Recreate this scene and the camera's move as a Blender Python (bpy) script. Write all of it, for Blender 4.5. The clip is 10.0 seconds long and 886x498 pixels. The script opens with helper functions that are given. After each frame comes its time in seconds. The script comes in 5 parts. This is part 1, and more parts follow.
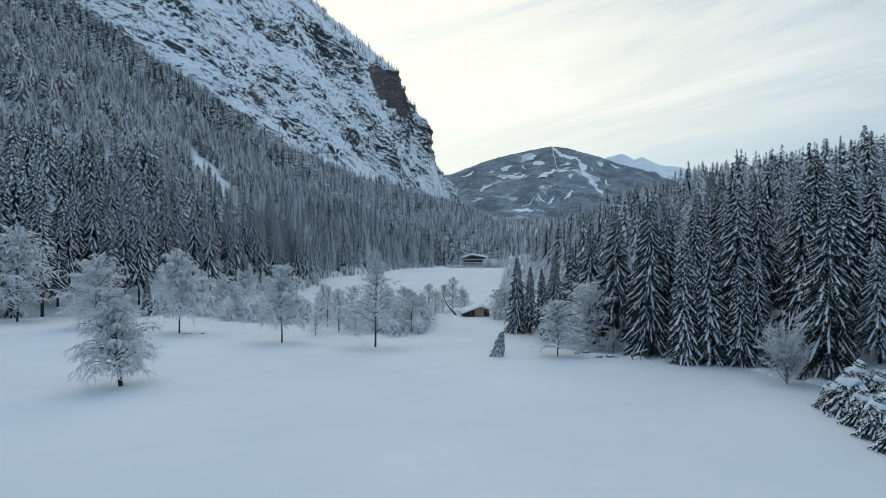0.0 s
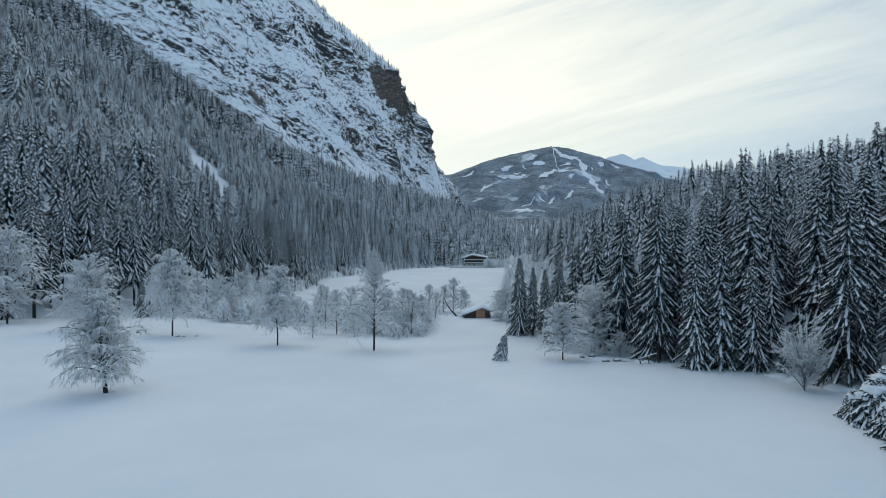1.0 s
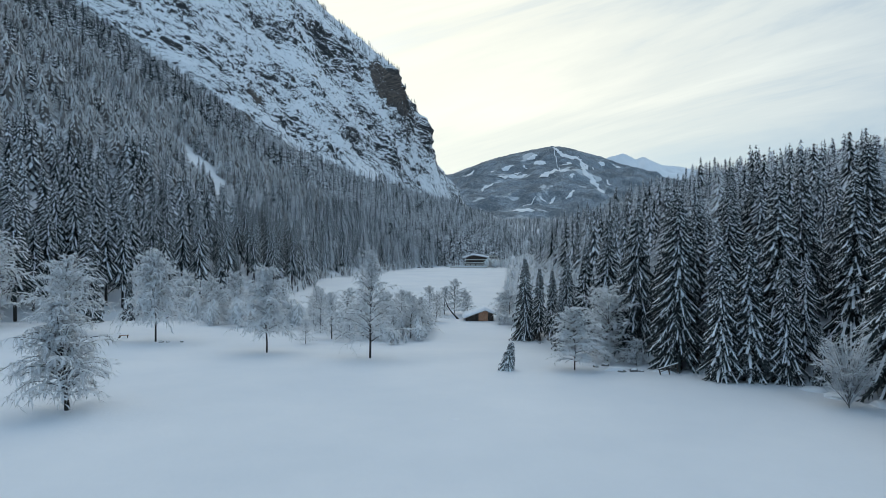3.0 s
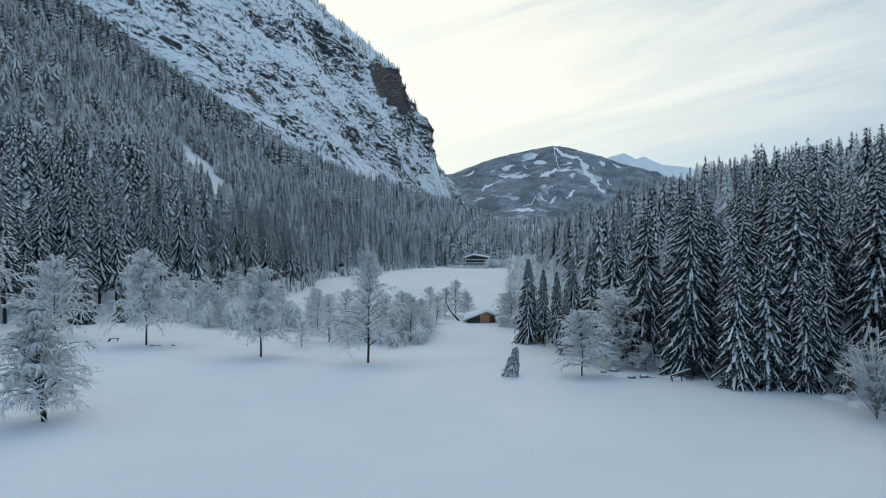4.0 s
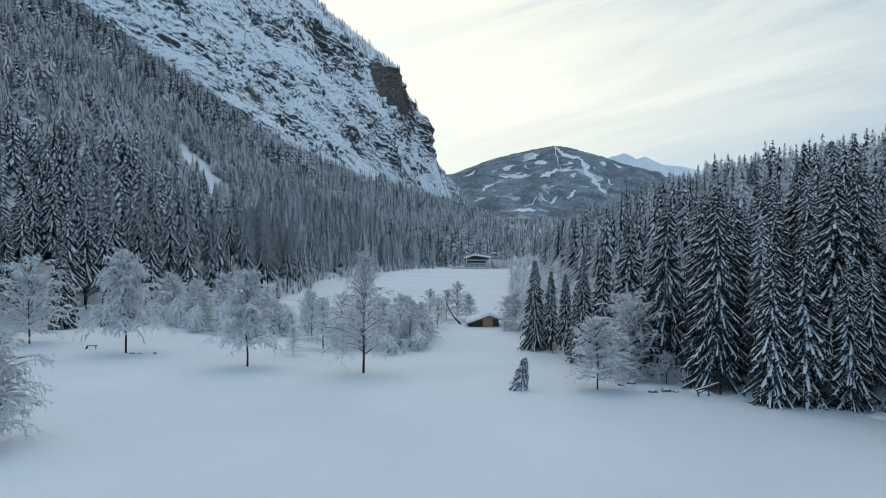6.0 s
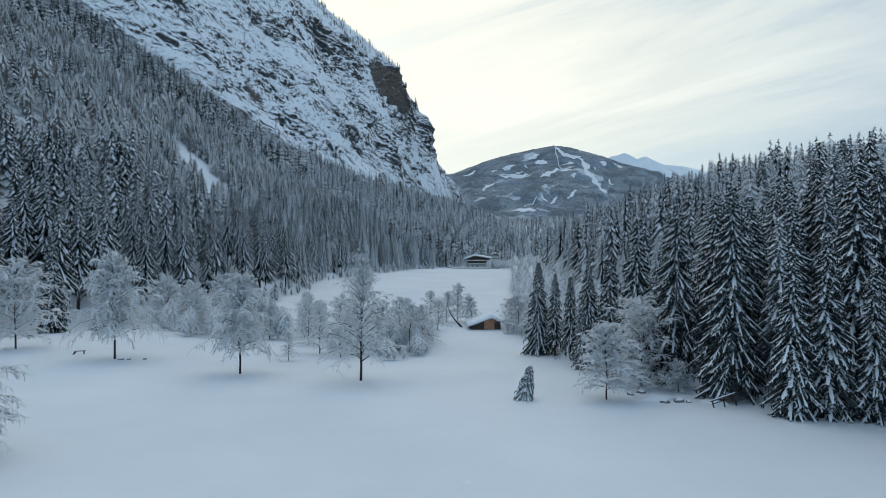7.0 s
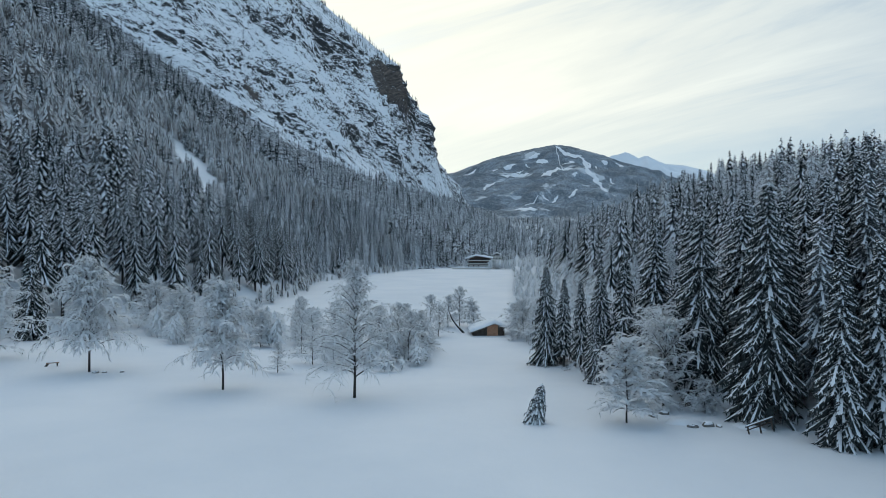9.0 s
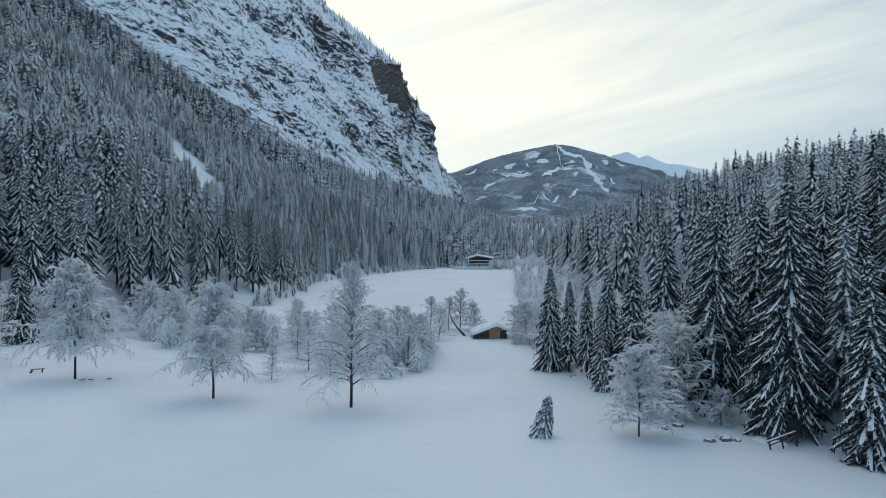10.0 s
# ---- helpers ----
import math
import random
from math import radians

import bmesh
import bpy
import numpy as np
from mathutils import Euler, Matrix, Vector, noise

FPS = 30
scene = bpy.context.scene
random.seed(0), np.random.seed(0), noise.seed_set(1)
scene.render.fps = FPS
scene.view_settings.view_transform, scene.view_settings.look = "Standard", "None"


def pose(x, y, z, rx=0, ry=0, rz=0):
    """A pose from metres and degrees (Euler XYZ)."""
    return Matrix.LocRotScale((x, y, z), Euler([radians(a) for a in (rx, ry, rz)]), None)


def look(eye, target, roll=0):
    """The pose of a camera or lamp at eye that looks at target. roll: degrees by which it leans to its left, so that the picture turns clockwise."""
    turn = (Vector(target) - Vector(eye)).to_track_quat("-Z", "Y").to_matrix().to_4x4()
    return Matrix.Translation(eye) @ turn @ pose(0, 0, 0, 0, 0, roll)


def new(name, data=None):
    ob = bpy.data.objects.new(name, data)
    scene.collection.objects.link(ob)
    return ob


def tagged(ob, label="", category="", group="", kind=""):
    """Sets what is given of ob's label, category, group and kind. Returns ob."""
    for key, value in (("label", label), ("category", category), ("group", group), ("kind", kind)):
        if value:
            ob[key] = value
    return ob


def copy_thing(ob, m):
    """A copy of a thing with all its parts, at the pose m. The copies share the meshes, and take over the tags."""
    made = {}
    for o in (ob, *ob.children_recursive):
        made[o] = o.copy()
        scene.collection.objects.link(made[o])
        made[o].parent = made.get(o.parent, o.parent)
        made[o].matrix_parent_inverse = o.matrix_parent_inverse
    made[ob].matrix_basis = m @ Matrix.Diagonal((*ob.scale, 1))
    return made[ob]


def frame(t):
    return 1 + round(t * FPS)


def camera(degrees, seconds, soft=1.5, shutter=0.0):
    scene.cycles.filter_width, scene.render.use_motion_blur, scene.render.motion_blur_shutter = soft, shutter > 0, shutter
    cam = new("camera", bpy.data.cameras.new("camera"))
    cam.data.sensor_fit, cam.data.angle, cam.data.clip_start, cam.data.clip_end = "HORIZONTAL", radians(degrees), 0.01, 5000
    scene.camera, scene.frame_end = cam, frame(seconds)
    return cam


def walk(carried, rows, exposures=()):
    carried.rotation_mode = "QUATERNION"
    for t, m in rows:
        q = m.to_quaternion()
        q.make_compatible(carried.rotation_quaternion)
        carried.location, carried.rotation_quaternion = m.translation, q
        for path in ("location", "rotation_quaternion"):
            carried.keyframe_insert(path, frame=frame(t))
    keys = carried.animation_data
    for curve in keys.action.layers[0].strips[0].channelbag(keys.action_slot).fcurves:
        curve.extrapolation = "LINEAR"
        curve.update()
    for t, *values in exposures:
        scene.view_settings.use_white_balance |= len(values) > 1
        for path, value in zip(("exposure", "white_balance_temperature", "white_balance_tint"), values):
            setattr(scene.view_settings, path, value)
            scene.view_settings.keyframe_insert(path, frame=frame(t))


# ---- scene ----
cam = camera(72.0, 10.0, soft=0.8)
PATH = [
    (0.0, pose(0.000, 0.000, 20.000, 89.750, -0.000, 0.000)),
    (0.5, pose(-0.056, 2.098, 19.990, 89.757, -0.000, 0.007)),
    (1.0, pose(-0.112, 4.297, 19.983, 89.757, -0.010, 0.021)),
    (1.5, pose(-0.162, 6.580, 19.977, 89.750, -0.030, 0.029)),
    (2.0, pose(-0.218, 8.904, 19.977, 89.743, -0.030, 0.043)),
    (2.5, pose(-0.267, 11.270, 19.980, 89.743, -0.040, 0.050)),
    (4.0, pose(-0.479, 18.442, 20.046, 89.736, -0.030, 0.078)),
    (4.5, pose(-0.528, 20.804, 20.053, 89.743, -0.030, 0.100)),
    (5.0, pose(-0.578, 23.138, 20.063, 89.750, -0.040, 0.100)),
    (5.5, pose(-0.624, 25.467, 20.030, 89.757, -0.040, 0.114)),
    (7.0, pose(-0.828, 32.333, 20.515, 89.736, -0.040, 0.135)),
    (7.5, pose(-0.871, 34.621, 20.762, 89.721, -0.040, 0.150)),
    (8.0, pose(-0.901, 36.913, 20.980, 89.707, -0.050, 0.164)),
    (8.5, pose(-0.944, 39.191, 21.172, 89.693, -0.050, 0.178)),
    (9.0, pose(-0.970, 41.506, 21.373, 89.664, -0.050, 0.192)),
    (9.5, pose(-1.016, 43.812, 21.561, 89.643, -0.060, 0.214)),
    (10.0, pose(-1.069, 46.127, 21.733, 89.629, -0.070, 0.235)),
]
walk(cam, PATH)

# ---- world and light ----
SUN_AZ, SUN_EL = radians(-14), radians(16)   # clockwise from the y axis; low behind the cliff
world = bpy.data.worlds.new("winter_sky")
scene.world = world
world.use_nodes = True


def node(tree, kind, **values):
    n = tree.nodes.new(kind)
    for key, v in values.items():
        if key in n.inputs:
            n.inputs[key].default_value = v
    return n


def ramp(tree, fac, stops):
    n = tree.nodes.new("ShaderNodeValToRGB")
    el = n.color_ramp.elements
    while len(el) < len(stops):
        el.new(0.5)
    for e, (at, col) in zip(el, stops):
        e.position = at
        e.color = (*col, 1) if not isinstance(col, float) else (col, col, col, 1)
    tree.links.new(fac, n.inputs[0])
    return n


def mathnode(tree, op, a, b=None, c=None):
    n = tree.nodes.new("ShaderNodeMath")
    n.operation = op
    for i, v in enumerate((a, b, c)):
        if v is None:
            continue
        if isinstance(v, (int, float)):
            n.inputs[i].default_value = v
        else:
            tree.links.new(v, n.inputs[i])
    return n.outputs[0]


def mixcol(tree, fac, a, b, blend="MIX"):
    n = tree.nodes.new("ShaderNodeMix")
    n.data_type, n.blend_type = "RGBA", blend
    for i, v in ((0, fac), (6, a), (7, b)):
        if isinstance(v, (int, float)):
            n.inputs[i].default_value = v
        elif isinstance(v, tuple):
            n.inputs[i].default_value = (*v, 1)
        else:
            tree.links.new(v, n.inputs[i])
    return n.outputs[2]


wt = world.node_tree
wt.nodes.clear()
geo = wt.nodes.new("ShaderNodeTexCoord")
sep = wt.nodes.new("ShaderNodeSeparateXYZ")
wt.links.new(geo.outputs["Generated"], sep.inputs[0])
sky = wt.nodes.new("ShaderNodeTexSky")
sky.sky_type, sky.sun_disc = "NISHITA", False
sky.sun_elevation, sky.sun_rotation = SUN_EL, SUN_AZ
sky.air_density, sky.dust_density, sky.ozone_density = 1.0, 0.6, 2.0
# how near a direction lies to the sun's part of the sky
toward = wt.nodes.new("ShaderNodeVectorMath")
toward.operation = "DOT_PRODUCT"
wt.links.new(geo.outputs["Generated"], toward.inputs[0])
toward.inputs[1].default_value = (math.sin(SUN_AZ) * math.cos(SUN_EL), math.cos(SUN_AZ) * math.cos(SUN_EL), math.sin(SUN_EL))
# high streaked cloud, its bands slanting up towards the east
ahead = mathnode(wt, "ADD", mathnode(wt, "ABSOLUTE", sep.outputs[1]), 0.08)
cx = mathnode(wt, "DIVIDE", sep.outputs[0], ahead)
cz = mathnode(wt, "DIVIDE", sep.outputs[2], ahead)
slant = mathnode(wt, "SUBTRACT", cz, mathnode(wt, "MULTIPLY", cx, 0.26))
bands = wt.nodes.new("ShaderNodeCombineXYZ")
wt.links.new(mathnode(wt, "MULTIPLY", cx, 0.8), bands.inputs[0])
wt.links.new(mathnode(wt, "MULTIPLY", slant, 5.2), bands.inputs[1])
streak = node(wt, "ShaderNodeTexNoise", Scale=1.35, Detail=7.0, Roughness=0.6, Distortion=0.35)
wt.links.new(bands.outputs[0], streak.inputs["Vector"])
cover = ramp(wt, streak.outputs["Fac"], [(0.36, 0.7), (0.47, 0.95), (0.6, 1.0)])
side = mathnode(wt, "MULTIPLY_ADD", toward.outputs["Value"], 0.5, 0.5)
glow = ramp(wt, side, [(0.0, (0.56, 0.82, 1.075)), (0.45, (0.27, 0.42, 0.60)), (0.72, (0.36, 0.50, 0.65)), (0.88, (0.78, 0.845, 0.835)), (0.985, (1.02, 1.03, 0.92))])
clear = mixcol(wt, 1.0, sky.outputs[0], (0.085, 0.09, 0.1), "MULTIPLY")
clouds = mixcol(wt, 1.0, glow.outputs[0], ramp(wt, streak.outputs["Fac"], [(0.34, (0.88, 0.94, 0.98)), (0.48, (0.97, 0.98, 0.98)), (0.64, (1.12, 1.11, 1.08))]).outputs[0], "MULTIPLY")
# a greyer bank of cloud low over the far mountains
bank_at = mathnode(wt, "ADD", cz, mathnode(wt, "MULTIPLY", mathnode(wt, "SUBTRACT", streak.outputs["Fac"], 0.5), 0.25))
clouds = mixcol(wt, 1.0, clouds, ramp(wt, bank_at, [(0.15, (0.92, 0.95, 0.975)), (0.24, (1.0, 1.0, 1.0))]).outputs[0], "MULTIPLY")
whole = mixcol(wt, cover.outputs[0], clear, clouds)
back = node(wt, "ShaderNodeBackground", Strength=1.0)
wt.links.new(whole, back.inputs["Color"])
wout = wt.nodes.new("ShaderNodeOutputWorld")
wt.links.new(back.outputs[0], wout.inputs[0])

sun = new("sun", bpy.data.lights.new("sun", "SUN"))
sun.data.energy, sun.data.angle, sun.data.color = 0.5, radians(90), (1.0, 0.93, 0.84)
sun.matrix_world = look((0, 0, 200), (-200 * math.sin(SUN_AZ) * math.cos(radians(45)), -200 * math.cos(SUN_AZ) * math.cos(radians(45)), 200 - 200 * math.sin(radians(45))))


# ---- materials ----
def material(name, dark, light, scale=4.0, rough=0.8, bump=0.0, bump_scale=30.0, fine=None, spec=0.3, vary=0.0, stops=(0.35, 0.65), through_light=0.0):
    """Two tones by noise, a finer grain, relief, and a change of tone from island to island."""
    m = bpy.data.materials.new(name)
    m.use_nodes = True
    t = m.node_tree
    shader = t.nodes["Principled BSDF"]
    shader.inputs["Roughness"].default_value = rough
    shader.inputs["Specular IOR Level"].default_value = spec
    place = t.nodes.new("ShaderNodeNewGeometry")
    n1 = node(t, "ShaderNodeTexNoise", Scale=scale, Detail=5.0, Roughness=0.6)
    t.links.new(place.outputs["Position"], n1.inputs["Vector"])
    col = ramp(t, n1.outputs["Fac"], [(stops[0], dark), (stops[1], light)]).outputs[0]
    n2 = node(t, "ShaderNodeTexNoise", Scale=bump_scale, Detail=4.0, Roughness=0.65)
    t.links.new(place.outputs["Position"], n2.inputs["Vector"])
    if fine:
        col = mixcol(t, 1.0, col, ramp(t, n2.outputs["Fac"], [(0.3, fine), (0.7, 1.0)]).outputs[0], "MULTIPLY")
    if vary:
        col = mixcol(t, 1.0, col, ramp(t, place.outputs["Random Per Island"], [(0.0, 1.0 - vary), (1.0, 1.0)]).outputs[0], "MULTIPLY")
    t.links.new(col, shader.inputs["Base Color"])
    if through_light:       # light passes through thin crystals
        thin = t.nodes.new("ShaderNodeBsdfTranslucent")
        t.links.new(col, thin.inputs["Color"])
        both = t.nodes.new("ShaderNodeMixShader")
        both.inputs[0].default_value = through_light
        t.links.new(shader.outputs[0], both.inputs[1])
        t.links.new(thin.outputs[0], both.inputs[2])
        t.links.new(both.outputs[0], t.nodes["Material Output"].inputs["Surface"])
    if bump:
        b = node(t, "ShaderNodeBump", Strength=1.0, Distance=bump)
        t.links.new(n2.outputs["Fac"], b.inputs["Height"])
        t.links.new(b.outputs[0], shader.inputs["Normal"])
    return m


SNOW = material("snow", (0.72, 0.75, 0.79), (0.80, 0.815, 0.84), 0.03, 0.75, 0.05, 1.2, None, 0.2)
POWDER = material("powder_snow", (0.78, 0.81, 0.85), (0.88, 0.89, 0.91), 0.6, 0.8, 0.02, 9.0, 0.9, 0.2)
FROST = material("hoar_frost", (0.84, 0.86, 0.88), (0.93, 0.94, 0.95), 0.5, 0.8, 0.0, 12.0, 0.9, 0.2, through_light=0.55)
NEEDLES = material("spruce_needles", (0.032, 0.042, 0.044), (0.085, 0.102, 0.1), 0.8, 0.85, 0.0, 14.0, 0.55, 0.2)
FROSTED = material("frosted_needles", (0.09, 0.105, 0.114), (0.27, 0.295, 0.305), 0.5, 0.85, 0.0, 9.0, 0.6, 0.2)
# rime, its tone also raised to stand in for haze over far trees
RIME_HAZE = material("rimed_hazy_needles", (0.52, 0.525, 0.53), (0.9, 0.905, 0.91), 0.06, 0.85, 0.0, 3.0, 0.6, 0.2)
BARK = material("bark", (0.028, 0.026, 0.026), (0.075, 0.07, 0.067), 3.0, 0.9, 0.02, 18.0, 0.6, 0.2)
BARE = material("larch_twigs", (0.17, 0.155, 0.148), (0.3, 0.285, 0.275), 0.3, 0.9, 0.0, 8.0, 0.6, 0.2)
WOOD = material("larch_boards", (0.32, 0.18, 0.10), (0.46, 0.29, 0.18), 1.5, 0.75, 0.01, 12.0, 0.8, 0.3)
REDWOOD = material("red_stained_boards", (0.4, 0.19, 0.11), (0.54, 0.3, 0.19), 1.5, 0.75, 0.01, 12.0, 0.8, 0.3)
DARKWOOD = material("weathered_boards", (0.05, 0.04, 0.035), (0.11, 0.085, 0.07), 1.5, 0.8, 0.01, 12.0, 0.7, 0.3)
PLASTER = material("pale_plaster", (0.5, 0.48, 0.44), (0.62, 0.6, 0.56), 0.8, 0.85, 0.0, 8.0, 0.9)
GLASS = material("window_glass", (0.02, 0.025, 0.03), (0.04, 0.045, 0.05), 0.5, 0.08, 0.0, 4.0, None, 0.6)
STONE = material("grey_stone", (0.12, 0.115, 0.11), (0.25, 0.24, 0.23), 1.0, 0.9, 0.03, 8.0, 0.7)


def rock_material():
    """Limestone with snow lying wherever the face is flat enough to hold it; its map runs along and across the strata, in units of 100 m."""
    m = bpy.data.materials.new("snowy_limestone")
    m.use_nodes = True
    t = m.node_tree
    shader = t.nodes["Principled BSDF"]
    shader.inputs["Roughness"].default_value = 0.9
    shader.inputs["Specular IOR Level"].default_value = 0.2
    strata = t.nodes.new("ShaderNodeUVMap")
    strata.uv_map = "strata"
    bare = t.nodes.new("ShaderNodeAttribute")
    bare.attribute_name = "bare"

    def layer(sx, sy, detail, rough, twist, turn=0.0):
        mp = t.nodes.new("ShaderNodeMapping")
        mp.inputs["Scale"].default_value = (sx, sy, 1)
        mp.inputs["Rotation"].default_value = (0, 0, turn)
        t.links.new(strata.outputs[0], mp.inputs[0])
        n = node(t, "ShaderNodeTexNoise", Scale=1.0, Detail=detail, Roughness=rough, Distortion=twist)
        t.links.new(mp.outputs[0], n.inputs["Vector"])
        return n.outputs["Fac"]

    big = layer(0.9, 1.4, 4.0, 0.55, 0.3)
    mid = layer(4.0, 8.0, 7.0, 0.74, 0.5)
    crack = layer(8.0, 12.0, 6.0, 0.74, 0.3)
    fine = layer(19.0, 26.0, 4.0, 0.7, 0.0)
    grit = layer(52.0, 70.0, 4.0, 0.72, 0.0)
    streaks = layer(34.0, 3.0, 4.0, 0.65, 0.2, 0.5)     # water stains running down the bare wall
    b = node(t, "ShaderNodeBump", Strength=1.0, Distance=2.0)
    t.links.new(mid, b.inputs["Height"])
    b2 = node(t, "ShaderNodeBump", Strength=1.0, Distance=0.8)
    t.links.new(fine, b2.inputs["Height"])
    t.links.new(b.outputs[0], b2.inputs["Normal"])
    up = t.nodes.new("ShaderNodeSeparateXYZ")
    t.links.new(b2.outputs[0], up.inputs[0])
    stone = ramp(t, big, [(0.35, (0.06, 0.062, 0.066)), (0.55, (0.105, 0.1, 0.098)), (0.66, (0.16, 0.128, 0.108))]).outputs[0]
    brown = ramp(t, streaks, [(0.34, (0.09, 0.08, 0.075)), (0.5, (0.17, 0.145, 0.13)), (0.66, (0.28, 0.225, 0.19))]).outputs[0]
    stone = mixcol(t, bare.outputs["Fac"], stone, brown)
    stone = mixcol(t, 1.0, stone, ramp(t, fine, [(0.3, 0.4), (0.7, 1.1)]).outputs[0], "MULTIPLY")
    lying = mathnode(t, "MULTIPLY_ADD", up.outputs[2], 0.85, 0.13)
    for f, amount in ((grit, 1.9), (fine, 2.8), (crack, 2.3), (mid, 2.0), (big, 2.0)):
        lying = mathnode(t, "ADD", lying, mathnode(t, "MULTIPLY", mathnode(t, "SUBTRACT", f, 0.5), amount))
    lying = mathnode(t, "SUBTRACT", lying, mathnode(t, "MULTIPLY", bare.outputs["Fac"], 0.75))
    cover_n = ramp(t, lying, [(0.22, 0.0), (0.25, 1.0)])
    t.links.new(mixcol(t, cover_n.outputs[0], stone, (0.85, 0.855, 0.87)), shader.inputs["Base Color"])
    soft_b = node(t, "ShaderNodeBump", Strength=0.5, Distance=1.2)
    t.links.new(mid, soft_b.inputs["Height"])
    t.links.new(soft_b.outputs[0], shader.inputs["Normal"])
    return m


ROCK = rock_material()


def far_wood_material():
    """A wooded mountainside far away: rimed tree crowns with snow showing between them, distance haze put into their
    paler, bluer tones.
    """
    m = bpy.data.materials.new("far_hazy_rimed_forest")
    m.use_nodes = True
    t = m.node_tree
    shader = t.nodes["Principled BSDF"]
    shader.inputs["Roughness"].default_value = 0.95
    shader.inputs["Specular IOR Level"].default_value = 0.1
    g = t.nodes.new("ShaderNodeNewGeometry")
    crown = node(t, "ShaderNodeTexNoise", Scale=0.17, Detail=4.0, Roughness=0.7)
    upright = t.nodes.new("ShaderNodeMapping")
    upright.inputs["Scale"].default_value = (1.0, 0.3, 1.0)
    t.links.new(g.outputs["Position"], upright.inputs[0])
    t.links.new(upright.outputs[0], crown.inputs["Vector"])
    patch = node(t, "ShaderNodeTexNoise", Scale=0.0045, Detail=5.0, Roughness=0.62, Distortion=0.6)
    t.links.new(g.outputs["Position"], patch.inputs["Vector"])
    # crown tones lifted towards pale blue to imitate haze
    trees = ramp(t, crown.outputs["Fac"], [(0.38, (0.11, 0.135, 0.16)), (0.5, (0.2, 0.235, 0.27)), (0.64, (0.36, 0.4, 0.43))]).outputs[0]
    stand = node(t, "ShaderNodeTexNoise", Scale=0.009, Detail=4.0, Roughness=0.6)
    t.links.new(g.outputs["Position"], stand.inputs["Vector"])
    trees = mixcol(t, 1.0, trees, ramp(t, stand.outputs["Fac"], [(0.4, 0.7), (0.62, 1.2)]).outputs[0], "MULTIPLY")
    glade = ramp(t, patch.outputs["Fac"], [(0.60, 0.0), (0.64, 0.8)])
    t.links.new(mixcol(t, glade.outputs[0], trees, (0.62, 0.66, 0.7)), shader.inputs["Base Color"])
    return m


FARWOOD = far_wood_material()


# ---- noise and terrain ----
def smooth(a, b, v):
    t = np.clip((np.asarray(v, float) - a) / (b - a), 0, 1)
    return t * t * (3 - 2 * t)


def lattice(ix, iy, seed):
    h = (ix.astype(np.int64) * 374761393 + iy.astype(np.int64) * 668265263 + seed * 69069) & 0x7FFFFFFF
    h = ((h ^ (h >> 13)) * 1274126177) & 0x7FFFFFFF
    return ((h ^ (h >> 16)) & 0xFFFF) / 65535.0


def value(x, y, seed=0):
    x, y = np.asarray(x, float), np.asarray(y, float)
    ix, iy = np.floor(x), np.floor(y)
    fx, fy = x - ix, y - iy
    fx, fy = fx * fx * (3 - 2 * fx), fy * fy * (3 - 2 * fy)
    a, b = lattice(ix, iy, seed), lattice(ix + 1, iy, seed)
    c, d = lattice(ix, iy + 1, seed), lattice(ix + 1, iy + 1, seed)
    return (a * (1 - fx) + b * fx) * (1 - fy) + (c * (1 - fx) + d * fx) * fy


def fbm(x, y, seed=0, octaves=4):
    total, gain = 0.0, 1.0
    for k in range(octaves):
        total = total + gain * (value(x * 2.03 ** k, y * 2.03 ** k, seed + 17 * k) - 0.5)
        gain *= 0.5
    return total


def ridged(x, y, seed=0, octaves=4):
    total, gain = 0.0, 1.0
    for k in range(octaves):
        total = total + gain * (1 - np.abs(2 * value(x * 2.1 ** k, y * 2.1 ** k, seed + 31 * k) - 1))
        gain *= 0.5
    return total / 1.9 - 0.5


def east_foot(y):
    """x of the foot of the wooded bank on the valley's east side."""
    return np.interp(y, (0, 60, 85, 100, 112, 125, 150, 180, 230, 350, 650, 900),
                     (53, 54, 61, 59, 52, 38, 28, 24, 25, 33, 66, 90))


def ground_height(x, y):
    x, y = np.asarray(x, float), np.asarray(y, float)
    lean = np.where(x < -15, 0.8, -0.1) * (x + 15)
    yy = y + np.clip(lean, -60, 60) * (1 - smooth(200, 260, y))
    z = -1.0 - 5.5 * smooth(80, 215, yy)
    lake = smooth(225, 250, y) * (1 - smooth(740, 770, y))
    z = z + 0.5 * fbm(x / 45, y / 45, 3, 3) * (1 - 0.8 * lake) * (1 - smooth(700, 900, y))
    z = z + 105 * smooth(850, 2300, y)
    run = np.maximum(x - east_foot(y), 0)
    bank = 1.2 * smooth(0, 4, run)
    hill = (42 + 22 * smooth(180, 340, y)) * (1 - np.exp(-(run / 90) ** 1.15)) * (1 - 0.55 * smooth(450, 1100, y))
    rough = 2.5 * fbm(x / 22, y / 22, 8, 4) * smooth(0, 25, run)
    return z + (bank + hill + rough) * (1 - smooth(1400, 2300, y))


